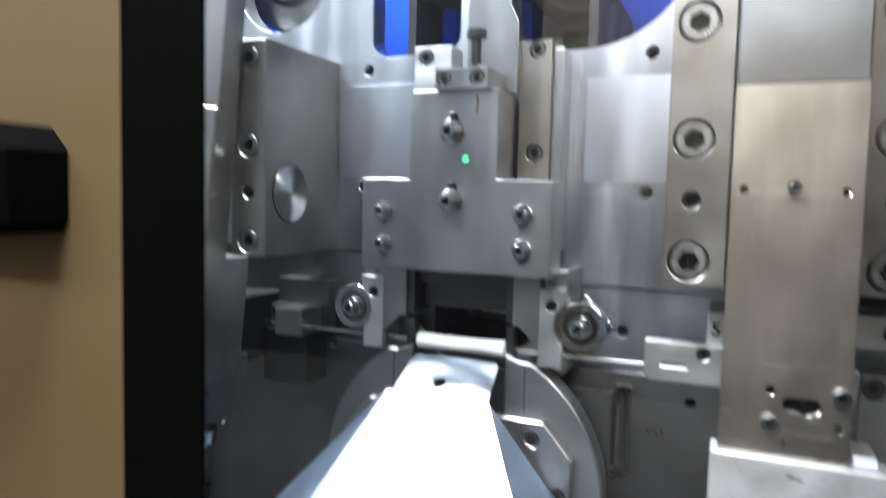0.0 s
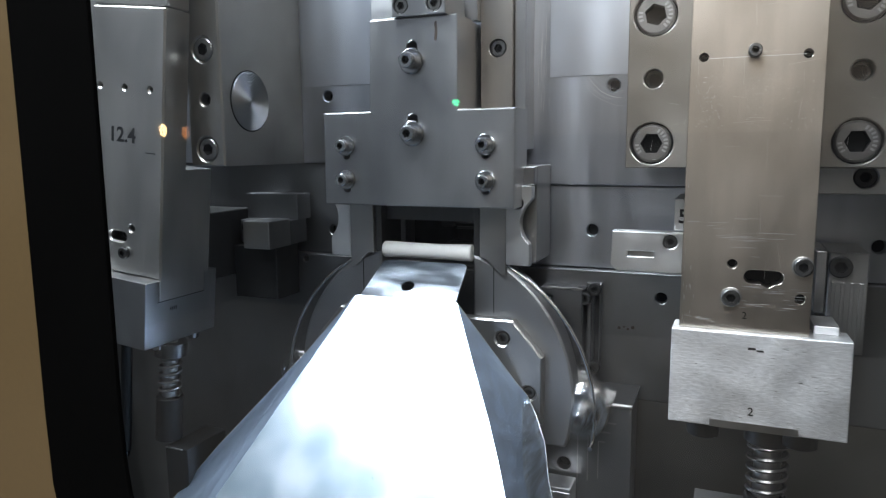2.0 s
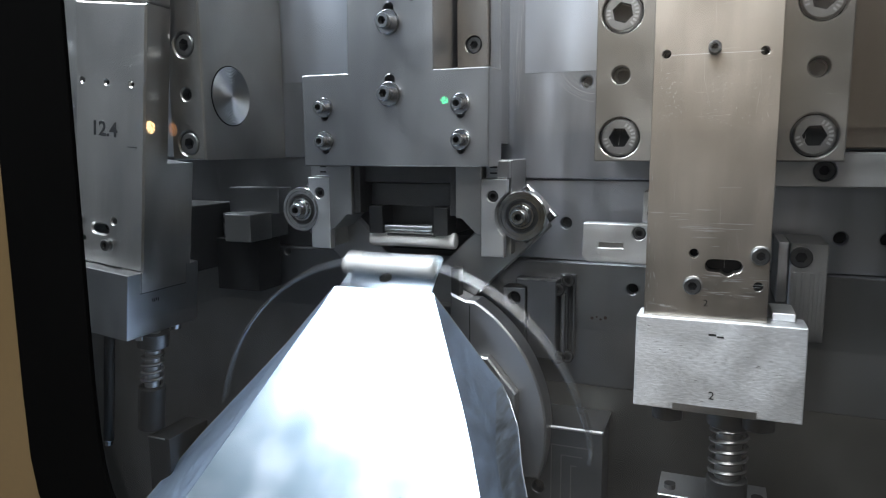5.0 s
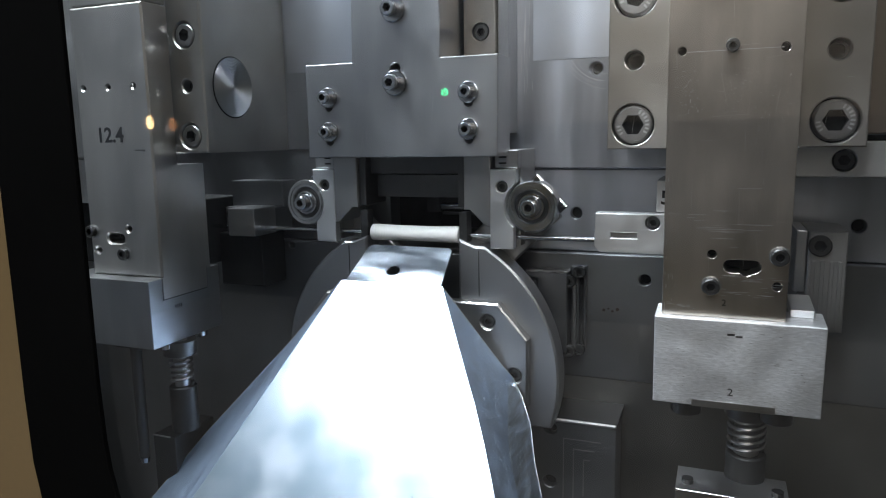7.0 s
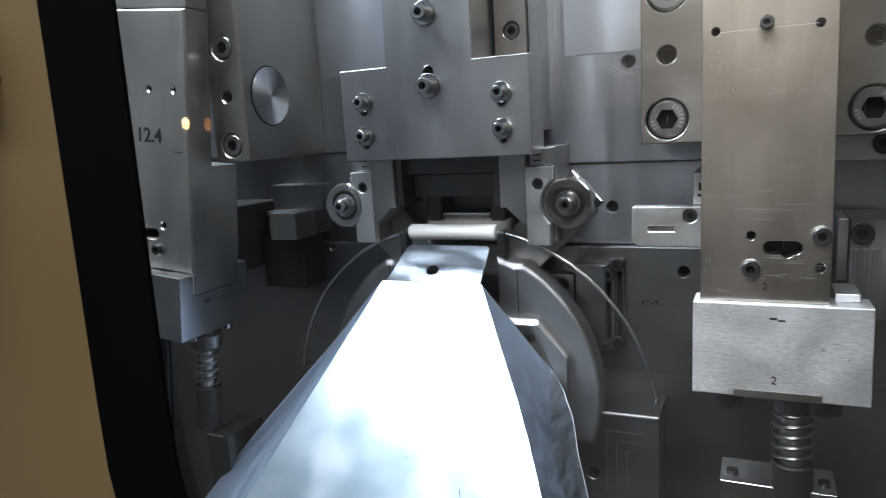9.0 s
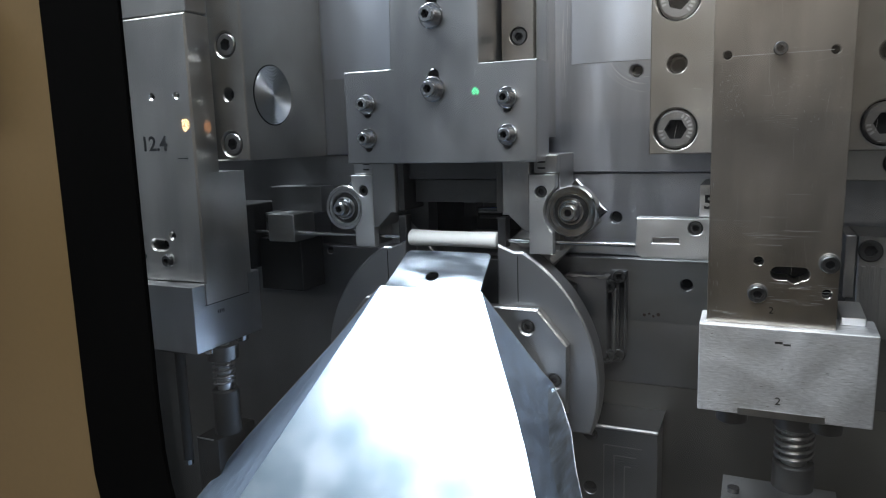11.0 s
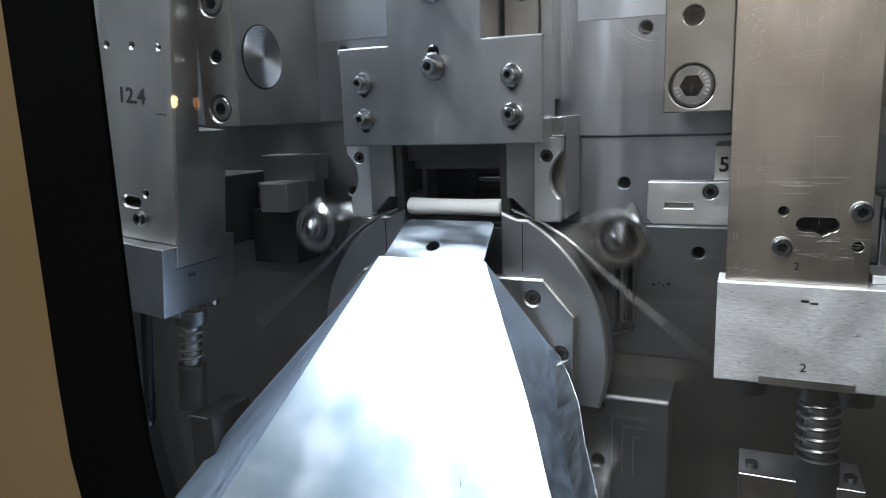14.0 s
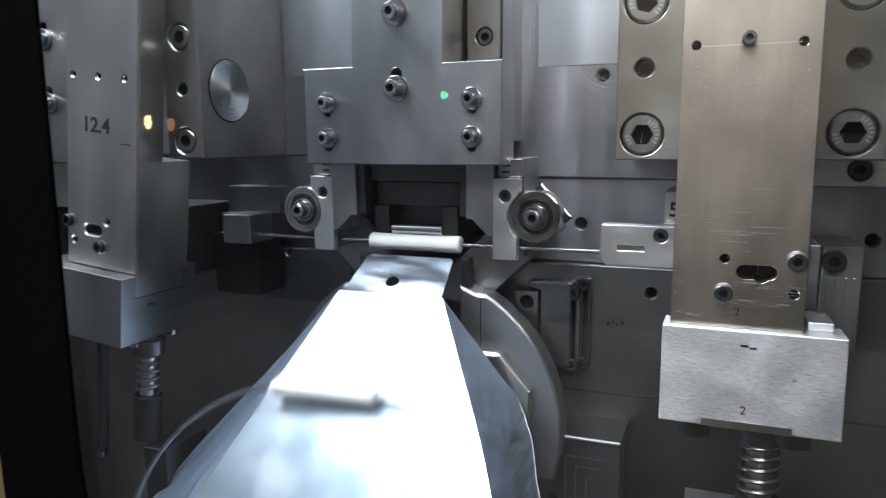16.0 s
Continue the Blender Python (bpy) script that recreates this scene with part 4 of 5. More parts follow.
def build_center_slide():
    s = thing("central_slide", (0.0, 0.0, 0.0175), "T-shaped ground steel slide plate with adjusting screws", "slide")
    y0 = -0.0143
    xs = [(0.0, 0.0980, 1), (0.0, 0.0585, 1)] + [(sx * 0.0432, z, -1) for sx in (-1, 1) for z in (0.0520, 0.0324)]
    holes = []
    for x, z, up in xs:
        k = 0.0030 if abs(x) < 0.01 else 0.0022
        holes.append(slot(x, z + up * (0.0040 if up > 0 else 0.0026), 0.0040 if up > 0 else 0.0026, k, True))
    T = [(-0.0582, 0.0175), (0.0594, 0.0175), (0.0598, 0.0712), (0.0272, 0.0712), (0.0272, 0.1216), (-0.0260, 0.1216), (-0.0272, 0.0712), (-0.0582, 0.0712)]
    part("slide_plate", plate(T, y0, 0.0090, holes, 0.0006), GROUND, s)
    part("slide_body", box(-0.0255, 0.0268, 0.0093, 0.0405, 0.0725, 0.1212, 0.0004), GROUND, s)
    for x, z, up in xs:
        big = abs(x) < 0.01
        bore(s, x, -0.004, z, 0.001 + (0.003 if big else 0.0022))
        bm = box(x - 0.004, x + 0.004, -0.002, -0.0012, z - 0.009, z + 0.013, 0)
        part("slot_floor", bm, SHADE_BLACK, s)
        r = 0.0044 if big else 0.0036
        washer(s, x, y0, z, r * 1.62, r * 0.6, 0.0022, ZINC)
        screw(s, x, y0 - 0.0022, z, r, r * 1.5, ZINC, x * 30)
    part("stain", plate([(0.0135, 0.1085), (0.0150, 0.1082), (0.0156, 0.1130), (0.0150, 0.1190), (0.0136, 0.1175), (0.0142, 0.1140)], y0 - 0.00006, y0 + 0.0002, (), 0), STAIN, s)
    wear(s, y0, -0.057, 0.058, 0.0185, 0.0700, 26, 41, RUBBED, 0.25, (0.001, 0.009), (0.00003, 0.00008))
    # adjusting head on top
    p = part("end_plate", plate(rect(-0.0255, -0.0022, 0.1218, 0.1470), y0 + 0.001, 0.004, [circle(-0.0180, 0.1405, 0.0046)]), LIGHT, s, "pale end plate")
    bore(s, -0.018, y0 + 0.006, 0.1405, 0.0046)
    screw(s, -0.018, y0 + 0.0058, 0.1405, 0.0041, 0.0046)
    part("adjusting_block", plate(rect(-0.0105, 0.0215, 0.1217, 0.1335), y0 - 0.003, 0.012, [circle(x, 0.1276, 0.0044) for x in (-0.0050, 0.0148)]), GROUND, s)
    for x in (-0.0050, 0.0148):
        bore(s, x, y0 + 0.002, 0.1276, 0.0044)
        screw(s, x, y0 + 0.0018, 0.1276, 0.004, 0.0044)
    bm = lathe([(0.0029, 0.1336), (0.0029, 0.152)], 16, "z", (0.0092, -0.004, 0))
    part("adjusting_bolt", bm, BOLT, s, "black hexagon adjusting bolt", True)
    bm = lathe([(0.0060, 0.152), (0.0060, 0.1565), (0.005, 0.1572)], 6, "z", (0.0092, -0.004, 0))
    part("bolt_head", bm, BOLT, s)
    bm = lathe([(0.0056, 0.1337), (0.0056, 0.1362), (0.005, 0.1368)], 6, "z", (0.0092, -0.004, 0))
    part("lock_nut", bm, ZINC, s)
    part("rear_plate", plate([(-0.0030, 0.1225), (0.0285, 0.1225), (0.0285, 0.165), (0.024, 0.174), (0.024, 0.20), (-0.0030, 0.20)], 0.014, 0.024), GROUND, s)
    # jaws under the plate
    for sx in (-1, 1):
        J = [(0.0345, 0.0174), (0.0505, 0.0174), (0.0505, -0.0225), (0.0478, -0.0225), (0.0380, -0.0130), (0.0345, -0.0130)]
        part("jaw", plate([(sx * x, z) for x, z in J], 0.0002, 0.0250, (), 0.0005), JAW, s, "grey tool steel jaw")
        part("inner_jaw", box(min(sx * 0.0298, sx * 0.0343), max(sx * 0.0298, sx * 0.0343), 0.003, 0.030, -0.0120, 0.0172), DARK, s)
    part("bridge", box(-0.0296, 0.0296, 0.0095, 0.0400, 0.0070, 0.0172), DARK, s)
    MOVES.append((s, SLIDE_KEYS, "z"))


def build_column(right):
    if right:
        x0, x1, y0 = 0.1490, 0.1990, -0.0615
        s = thing("sliding_column", (0.174, -0.0615, 0.0273), "brown-tinted milled steel sliding column with slot and screws", "slide", "sliding columns")
        hs = [circle(0.1542, 0.0675, 0.0018, 14), circle(0.1926, 0.0670, 0.0018, 14), circle(0.1689, -0.0172, 0.0020, 14), circle(0.1949, -0.0302, 0.0020, 14)]
        sl = slot(0.1810, -0.0222, 0.0046, 0.0029) + [(0.1802 + u, -0.0251 - v) for u, v in ((0.0, 0.0), (0.0010, 0.0009), (0.0026, 0.0014), (0.0042, 0.0008), (0.0050, 0.0))]
        screws = [(0.1690, -0.0312), (0.1952, -0.0170)]
    else:
        x0, x1, y0 = -0.1868, -0.1326, -0.0615
        s = thing("sliding_column", ROCK_PIVOT, "grey milled steel sliding column with hand-written number", "slide", "sliding columns")
        hs = [circle(x, 0.0660, 0.0012, 12) for x in (-0.181, -0.162, -0.1428)] + [circle(-0.1556, -0.0168, 0.0018, 14), circle(-0.181, -0.0305, 0.0018, 14)]
        sl = slot(-0.1665, -0.0228, 0.0036, 0.0029)
        screws = [(-0.184, -0.0190), (-0.1596, -0.0320)]
    col = COLUMN if right else LEFT_COLUMN
    yb = -0.020
    part("column_plate", plate(rect(x0, x1, -0.0455, 0.1118), y0, y0 + 0.014, [*hs, sl], 0.0007 if right else 0.0011), col, s)
    zt, yu = (0.1115, yb) if right else (0.0205, -0.0425)
    part("column_body", box(x0, x1, y0 + 0.0140, yb, -0.0455, zt, 0), col, s)
    if not right:
        part("column_rib", box(x0, x1, y0 + 0.0140, yu, zt + 0.0001, 0.1115, 0), col, s)
    # on the right, a dark reflection is put into the colour
    part("upper_column", box(x0, x1, y0 + 0.0015, yu, 0.1122, 0.40 if right else 0.20, 0.001), SHADE_TONED if right else col, s, "upper end of the column")
    for i, h in enumerate(hs):
        cx, cz = sum(p[0] for p in h) / len(h), sum(p[1] for p in h) / len(h)
        bore(s, cx, y0 + 0.006, cz, 0.0026)
    cx, cz = sum(p[0] for p in sl) / len(sl), sum(p[1] for p in sl) / len(sl)
    part("slot_floor", box(cx - 0.009, cx + 0.009, y0 + 0.0100, y0 + 0.0106, cz - 0.0050, cz + 0.0050, 0), SHADE_BLACK, s)
    for i, (x, z) in enumerate(screws):
        washer(s, x, y0, z, 0.0042, 0.002, 0.0006, JAW)
        screw(s, x, y0 - 0.0006, z, 0.0036, 0.0028, BOLT, 0.5 * i)
    xc = (x0 + x1) / 2
    if right:
        screw(s, 0.1734, y0, 0.0687, 0.0026, 0.0060, BOLT)
        part("scribed_line", box(0.156, 0.192, y0 - 0.00005, y0 + 0.0002, 0.0668, 0.06705, 0), LIGHT, s)
        bx0, bx1, by0 = 0.1462, 0.2146, -0.0650
        lettering("2", 0.0042, 0.1735, y0 - 0.0001, -0.0400, s, BOLT)
        part("tab", box(0.2012, 0.2108, -0.054, -0.030, -0.0455, -0.0420), LIGHT, s)
        rnd = random.Random(5)
        for i in range(34):
            a, z = rnd.uniform(0.169, 0.193), rnd.uniform(-0.036, -0.026)
            w = rnd.uniform(0.001, 0.006)
            part("scratch", box(a, a + w, y0 - 0.00004, y0 + 0.0002, z, z + rnd.uniform(0.00012, 0.0003), 0), LIGHT, s)
        for i in range(26):
            z = -0.0440 + 0.080 * rnd.random() ** 1.6
            e = x0 + 0.0009 + 0.0050 * rnd.random() ** 3
            w, h = rnd.uniform(0.00006, 0.00025), rnd.uniform(0.0003, 0.0026)
            part("fleck", box(e, e + w, y0 - 0.00004, y0 + 0.0002, z, z + h, 0), LIGHT, s)
        for i in range(16):
            e, z = x0 + rnd.uniform(0.001, 0.030), rnd.uniform(-0.014, 0.012)
            part("scratch", box(e, e + rnd.uniform(0.002, 0.014), y0 - 0.00004, y0 + 0.0002, z, z + rnd.uniform(0.0001, 0.00022), 0), LIGHT, s)
        for i in range(14):
            e = x0 + rnd.uniform(0.001, 0.014)
            z = -0.0400 - (e - x0) * 0.15 + rnd.uniform(-0.0005, 0.0005)
            part("fleck", box(e, e + rnd.uniform(0.0004, 0.002), y0 - 0.00004, y0 + 0.0002, z, z + 0.00022, 0), LIGHT, s)
        for i in range(70):
            a, z = rnd.uniform(0.149, 0.211), rnd.uniform(-0.083, -0.049)
            w, h = rnd.uniform(0.0003, 0.0020), rnd.uniform(0.00008, 0.0003)
            part("fleck", box(a, a + w, -0.06504, -0.0646, z, z + h, 0), (GROUND, ZINC, JAW)[i % 3], s)
        wear(s, y0, x0 + 0.001, x1 - 0.001, -0.043, 0.110, 60, 21, RUBBED, 0.6, (0.002, 0.014), (0.00003, 0.00008))
        wear(s, y0, x0 + 0.002, x0 + 0.014, 0.038, 0.060, 60, 23, RUBBED, 0.5, (0.0003, 0.0010), (0.00008, 0.00020))
        wear(s, y0, x0 + 0.022, x1 - 0.003, 0.036, 0.060, 80, 24, RUBBED, 0.5, (0.0003, 0.0009), (0.00008, 0.00020))
        wear(s, by0, bx0 + 0.001, bx1 - 0.001, -0.0855, -0.0465, 260, 26, LIGHT, 0.0, (0.0006, 0.0026), (0.00005, 0.00013))
        wear(s, by0, bx0 + 0.001, bx1 - 0.001, -0.0855, -0.0465, 160, 27, RUBBED, 0.0, (0.0005, 0.0022), (0.00005, 0.00013))
        mk = FOOT
    else:
        lettering("12.4", 0.0122, -0.1740, y0 - 0.0001, 0.0345, s, INK)
        part("arrow_mark", plate([(-0.1455, 0.0299), (-0.1385, 0.0299), (-0.1395, 0.0309), (-0.1378, 0.0296), (-0.1395, 0.0283), (-0.1385, 0.0294), (-0.1455, 0.0294)], y0 - 0.00006, y0 + 0.0002, (), 0), INK, s)
        bx0, bx1, by0 = -0.2040, -0.1336, -0.0718
        wear(s, y0, x0 + 0.001, x1 - 0.001, -0.043, 0.105, 60, 31, RUBBED, 0.6, (0.002, 0.012), (0.00003, 0.00008))
        mk = GROUND
        part("column_tongue", box(-0.150, -0.1326, y0, -0.0235, -0.0583, -0.0453, 0.0003), col, s)
        part("gap_line", box(-0.150, -0.1331, y0 - 0.0003, -0.0229, -0.0588, -0.0584, 0), SHADE_BLACK, s)
        part("gap_line", box(-0.150, -0.1331, -0.0233, -0.0229, -0.0583, -0.0457, 0), SHADE_BLACK, s)
        for i in range(4):
            part("smudge", box(-0.1340, -0.13352, -0.0520 + 0.0016 * i, -0.0512 + 0.0016 * i, -0.0655 - 0.0004 * (i % 2), -0.0635, 0), BOLT, s)
        part("stud", lathe([(0.0034, -0.1620), (0.0034, -0.0906)], 18, "z", (-0.1600, -0.060, 0)), CAVITY, s, "", True)
        part("stud_cap", lathe([(0.0012, -0.1662), (0.0026, -0.1655), (0.0030, -0.1622)], 16, "z", (-0.1600, -0.060, 0)), ZINC, s, "bright stud end", True)
        for y in (-0.056, -0.026):
            part("foot_screw", lathe([(0.0040, -0.0866), (0.0040, -0.0900), (0.0034, -0.0906)], 18, "z", (-0.1385, y, 0)), ZINC, s, "", True)
        part("spring_seat", box(-0.172, -0.150, -0.064, -0.046, -0.0905, -0.0868), DARK, s)
    # foot block on the spring rod
    b = part("foot_block", box(bx0, bx1, by0, -0.0455 if right else -0.011, -0.0865, -0.0456, 0.0005), mk, s, "pale ground foot block")
    if right:
        lettering("2", 0.0050, 0.1775, by0 - 0.0001, -0.0800, s, BOLT)
        part("recess", box(0.163, 0.197, by0 - 0.00015, by0 + 0.0004, -0.0866, -0.0834, 0), JAW, s)
        part("smudge", box(0.1765, 0.1795, by0 - 0.00008, by0 + 0.0004, -0.0522, -0.0512, 0), BOLT, s)
        part("smudge", box(0.1798, 0.1826, by0 - 0.00008, by0 + 0.0004, -0.0528, -0.0520, 0), BOLT, s)
        for x in (0.1605, 0.1985):
            part("foot_screw", lathe([(0.0068, -0.0866), (0.0068, -0.0930), (0.0060, -0.0936)], 20, "z", (x, -0.056, 0)), BOLT, s, "", True)
        part("spring_seat", box(0.1700, 0.1995, -0.0480, -0.030, -0.0925, -0.0868), JAW, s)
    xs = 0.1872 if right else -0.1362
    ys = -0.0480
    part("spring_nut", lathe([(0.0100, -0.0869), (0.0100, -0.0955), (0.0090, -0.0962)], 24, "z", (xs, ys, 0)), DARK, s, "dark spring nut", True)
    part("spring_rod", lathe([(0.0056 if right else 0.0046, -0.0868), (0.0056 if right else 0.0046, -0.126)], 20, "z", (xs, ys, 0)), JAW, s, "", True)
    MOVES.append((s, COLUMN_KEYS, "nod") if right else (s, ROCK_KEYS, "rock"))
    # spring, built in single turns
    sp = thing("compression_spring", (0.174, -0.0615, 0.0273) if right else ROCK_PIVOT, "steel compression spring round a rod under the slide", "spring", "column springs")
    if right:
        MOVES.append((sp, COLUMN_KEYS, "sway"))
    else:
        MOVES.append((sp, [(p, v, 0.0) for p, v, w in ROCK_KEYS], "rock"))
    n = 5
    top, bot = -0.0965, -0.1215
    for i in range(n):
        bm = bmesh.new()
        rings = []
        for j in range(33):
            a = 2 * math.pi * j / 32
            ring = []
            for q in range(6):
                b_ = 2 * math.pi * q / 6
                r = (0.0076 if right else 0.0062) + 0.0010 * math.cos(b_)
                ring.append(bm.verts.new((xs + r * math.cos(a), ys + r * math.sin(a), bot + 0.0010 * math.sin(b_) + 0.0054 * j / 32)))
            rings.append(ring)
        for a, b2 in zip(rings, rings[1:]):
            for q in range(6):
                bm.faces.new((a[q], a[(q + 1) % 6], b2[(q + 1) % 6], b2[q]))
        o = part("coil", bm, HEAD, sp, "", True)
        f = (i + 0.15) / n
        MOVES.append((o, [(p, f * (top - bot - 0.001 + v)) for p, v in (COLUMN_KEYS if right else [(k[0], k[2]) for k in ROCK_KEYS])], "z"))
    if right:
        h = thing("spring_holder", (0.18, -0.045, -0.16), "grey steel bracket holding the spring guide tube", "bracket")
        part("bracket", plate(rect(0.1575, 0.2050, -0.175, -0.1325), -0.0600, -0.0360, (), 0.0003), JAW, h)
        part("guide_tube", lathe([(0.0088, -0.1480), (0.0088, -0.1215), (0.0080, -0.1208)], 28, "z", (xs, ys, 0)), CAVITY, sp, "black guide tube", True)
        for x in (0.1625, 0.2005):
            part("bolt", lathe([(0.0026, -0.1325), (0.0026, -0.1302)], 16, "z", (x, -0.052, 0)), BOLT, h)
    else:
        h = thing("spring_holder", (-0.15, -0.045, -0.16), "dark steel bracket under the swinging spring guide", "bracket")
        part("bracket", box(-0.156, -0.1385, -0.0560, -0.020, -0.30, -0.1537, 0.0006), CAVITY, h)
        part("edge_bead", box(-0.1555, -0.142, -0.0565, -0.0558, -0.1545, -0.1536, 0.0002), JAW, h)
        part("guide_tube", lathe([(0.0084, -0.1500), (0.0084, -0.1222), (0.0076, -0.1215)], 28, "z", (xs, ys, 0)), CAVITY, sp, "black guide tube", True)


def build_left_tool():
    p = thing("tool_plate", (-0.22, -0.02, 0.0), "grey steel tool plate with adjusting screws", "tool plate")
    zs = (0.0960, 0.0560)
    part("plate", plate(rect(-0.30, -0.1900, 0.0190, 0.130), -0.030, -0.012, [slot(-0.2400, z + 0.004, 0.004, 0.003, True) for z in zs] + [circle(-0.2080, z, 0.0074) for z in (0.0885, 0.0300)]), JAW, p)
    for z in zs:
        part("slot_floor", box(-0.246, -0.234, -0.020, -0.0195, z - 0.006, z + 0.014, 0), SHADE_BLACK, p)
        washer(p, -0.2400, -0.030, z, 0.0070, 0.002, 0.002, ZINC)
        screw(p, -0.2400, -0.032, z, 0.0044, 0.0055, ZINC)
    for z in (0.0885, 0.0300):
        big_bolt(p, -0.2080, -0.030, z, 0.0067)
    part("jaw", plate(rect(-0.27, -0.1900, -0.012, 0.0180), -0.022, 0.0, [circle(-0.1965, 0.006, 0.0036, 16)]), JAW, p)
    screw(p, -0.1965, -0.018, 0.006, 0.0032, 0.003)


def build_former():
    f = thing("bending_former", (0.0, 0.015, -0.11), "half-round dark steel bending former with bolted plate", "former")
    cx, cz, r = 0.0, -0.112, 0.0900
    for s in (-1, 1):
        pts = [(0.0300, -0.0305), (0.0400, -0.0345)]
        a0 = math.degrees(math.atan2(-0.0375 - cz, 0.0445))
        pts += arc(cx, cz, r, a0 + 0.3, -18, 26) + [(0.0300, -0.1398)]
        pts = [(s * x, z) for x, z in pts]
        part("segment", plate(pts, 0.0020, 0.0180, (), 0.0012), FORMER, f, "curved former segment")
        part("parting_line", box(min(s * 0.0424, s * 0.0429), max(s * 0.0424, s * 0.0429), 0.0018, 0.0040, -0.0640, -0.0370, 0), SHADE_BLACK, f)
        P = [(0.0245, -0.0660), (0.0560, -0.0660), (0.0735, -0.0860), (0.0735, -0.1260), (0.0245, -0.1260)]
        hs = [circle(0.0500, -0.0770, 0.0041, 20), circle(0.0655, -0.1075, 0.0041, 20)]
        P = [(s * x, z) for x, z in P]
        hs = [[(s * x, z) for x, z in h] for h in hs]
        part("cover_plate", plate(P, -0.0050, 0.0017, hs, 0.0010), JAW, f, "bolted cover plate")
        for x, z in ((0.0500, -0.0770), (0.0655, -0.1075)):
            bore(f, s * x, 0.0006, z, 0.0041)
            screw(f, s * x, 0.0005, z, 0.0037, 0.0045)
        part("finger", box(min(s * 0.0300, s * 0.0350), max(s * 0.0300, s * 0.0350), 0.0040, 0.0120, -0.0330, -0.0150), DARK, f)
    part("core", box(-0.0295, 0.0295, 0.006, 0.0175, -0.135, -0.0400), DARK, f)
    MOVES.append((f, FORMER_KEYS, "z"))


def build_pusher():
    p = thing("pusher", (0.0, 0.05, -0.02), "dark steel pusher with two fingers and bright roller", "pusher")
    part("beam", box(-0.0270, 0.0270, 0.0600, 0.0900, -0.0250, 0.0040), DARK, p)
    for s in (-1, 1):
        part("finger", box(min(s * 0.0170, s * 0.0265), max(s * 0.0170, s * 0.0265), 0.0450, 0.0900, -0.0250, -0.0078), DARK, p)
    part("roller", lathe([(0.0030, -0.0165), (0.0034, -0.0160), (0.0034, 0.0160), (0.0030, 0.0165)], 24, "x", (0, 0.0490, -0.0215)), CHROME, p, "bright roller bar", True)
    part("tray", box(-0.0165, 0.0165, 0.0495, 0.0800, -0.0270, -0.0252), DARK, p)
    MOVES.append((p, PUSHER_KEYS, "y"))
    q = thing("lintel", (0.0, 0.03, 0.0), "grey steel lintel block in the tooling window", "block")
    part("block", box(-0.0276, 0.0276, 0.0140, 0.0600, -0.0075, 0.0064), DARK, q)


LIFT_KEYS = [(0.05, 0.0), (0.125, 0.007), (0.17, 0.014), (0.225, 0.0215), (0.285, 0.0245), (0.325, 0.0125), (0.36, 0.003), (0.40, 0.0), (1.0, 0.0)]
BENDER_KEYS = [(0.02, -0.06), (0.10, -0.02), (0.16, 0.0), (0.32, 0.0), (0.38, -0.03), (0.46, -0.06), (1.0, -0.06)]


def build_end_benders():
    for s in (1, -1):
        b = thing("end_bender", (s * 0.081, 0.004, -0.24), "pale ribbed steel block that bends the wire ends", "bending block", "end benders")
        part("block", box(min(s * 0.0715, s * 0.0905), max(s * 0.0715, s * 0.0905), -0.004, 0.0125, -0.24, -0.1615, 0.0006), LIGHT, b)
        for i in range(3):
            part("rib", box(min(s * 0.0718, s * 0.0902), max(s * 0.0718, s * 0.0902), -0.0046, -0.0038, -0.1665 - 0.006 * i, -0.1640 - 0.006 * i, 0.0002), LIGHT, b)
        MOVES.append((b, BENDER_KEYS, "z"))


PIVOT = (0.0, 0.025, -0.0815)
ROLL_AT = (0.0732, -0.0110)


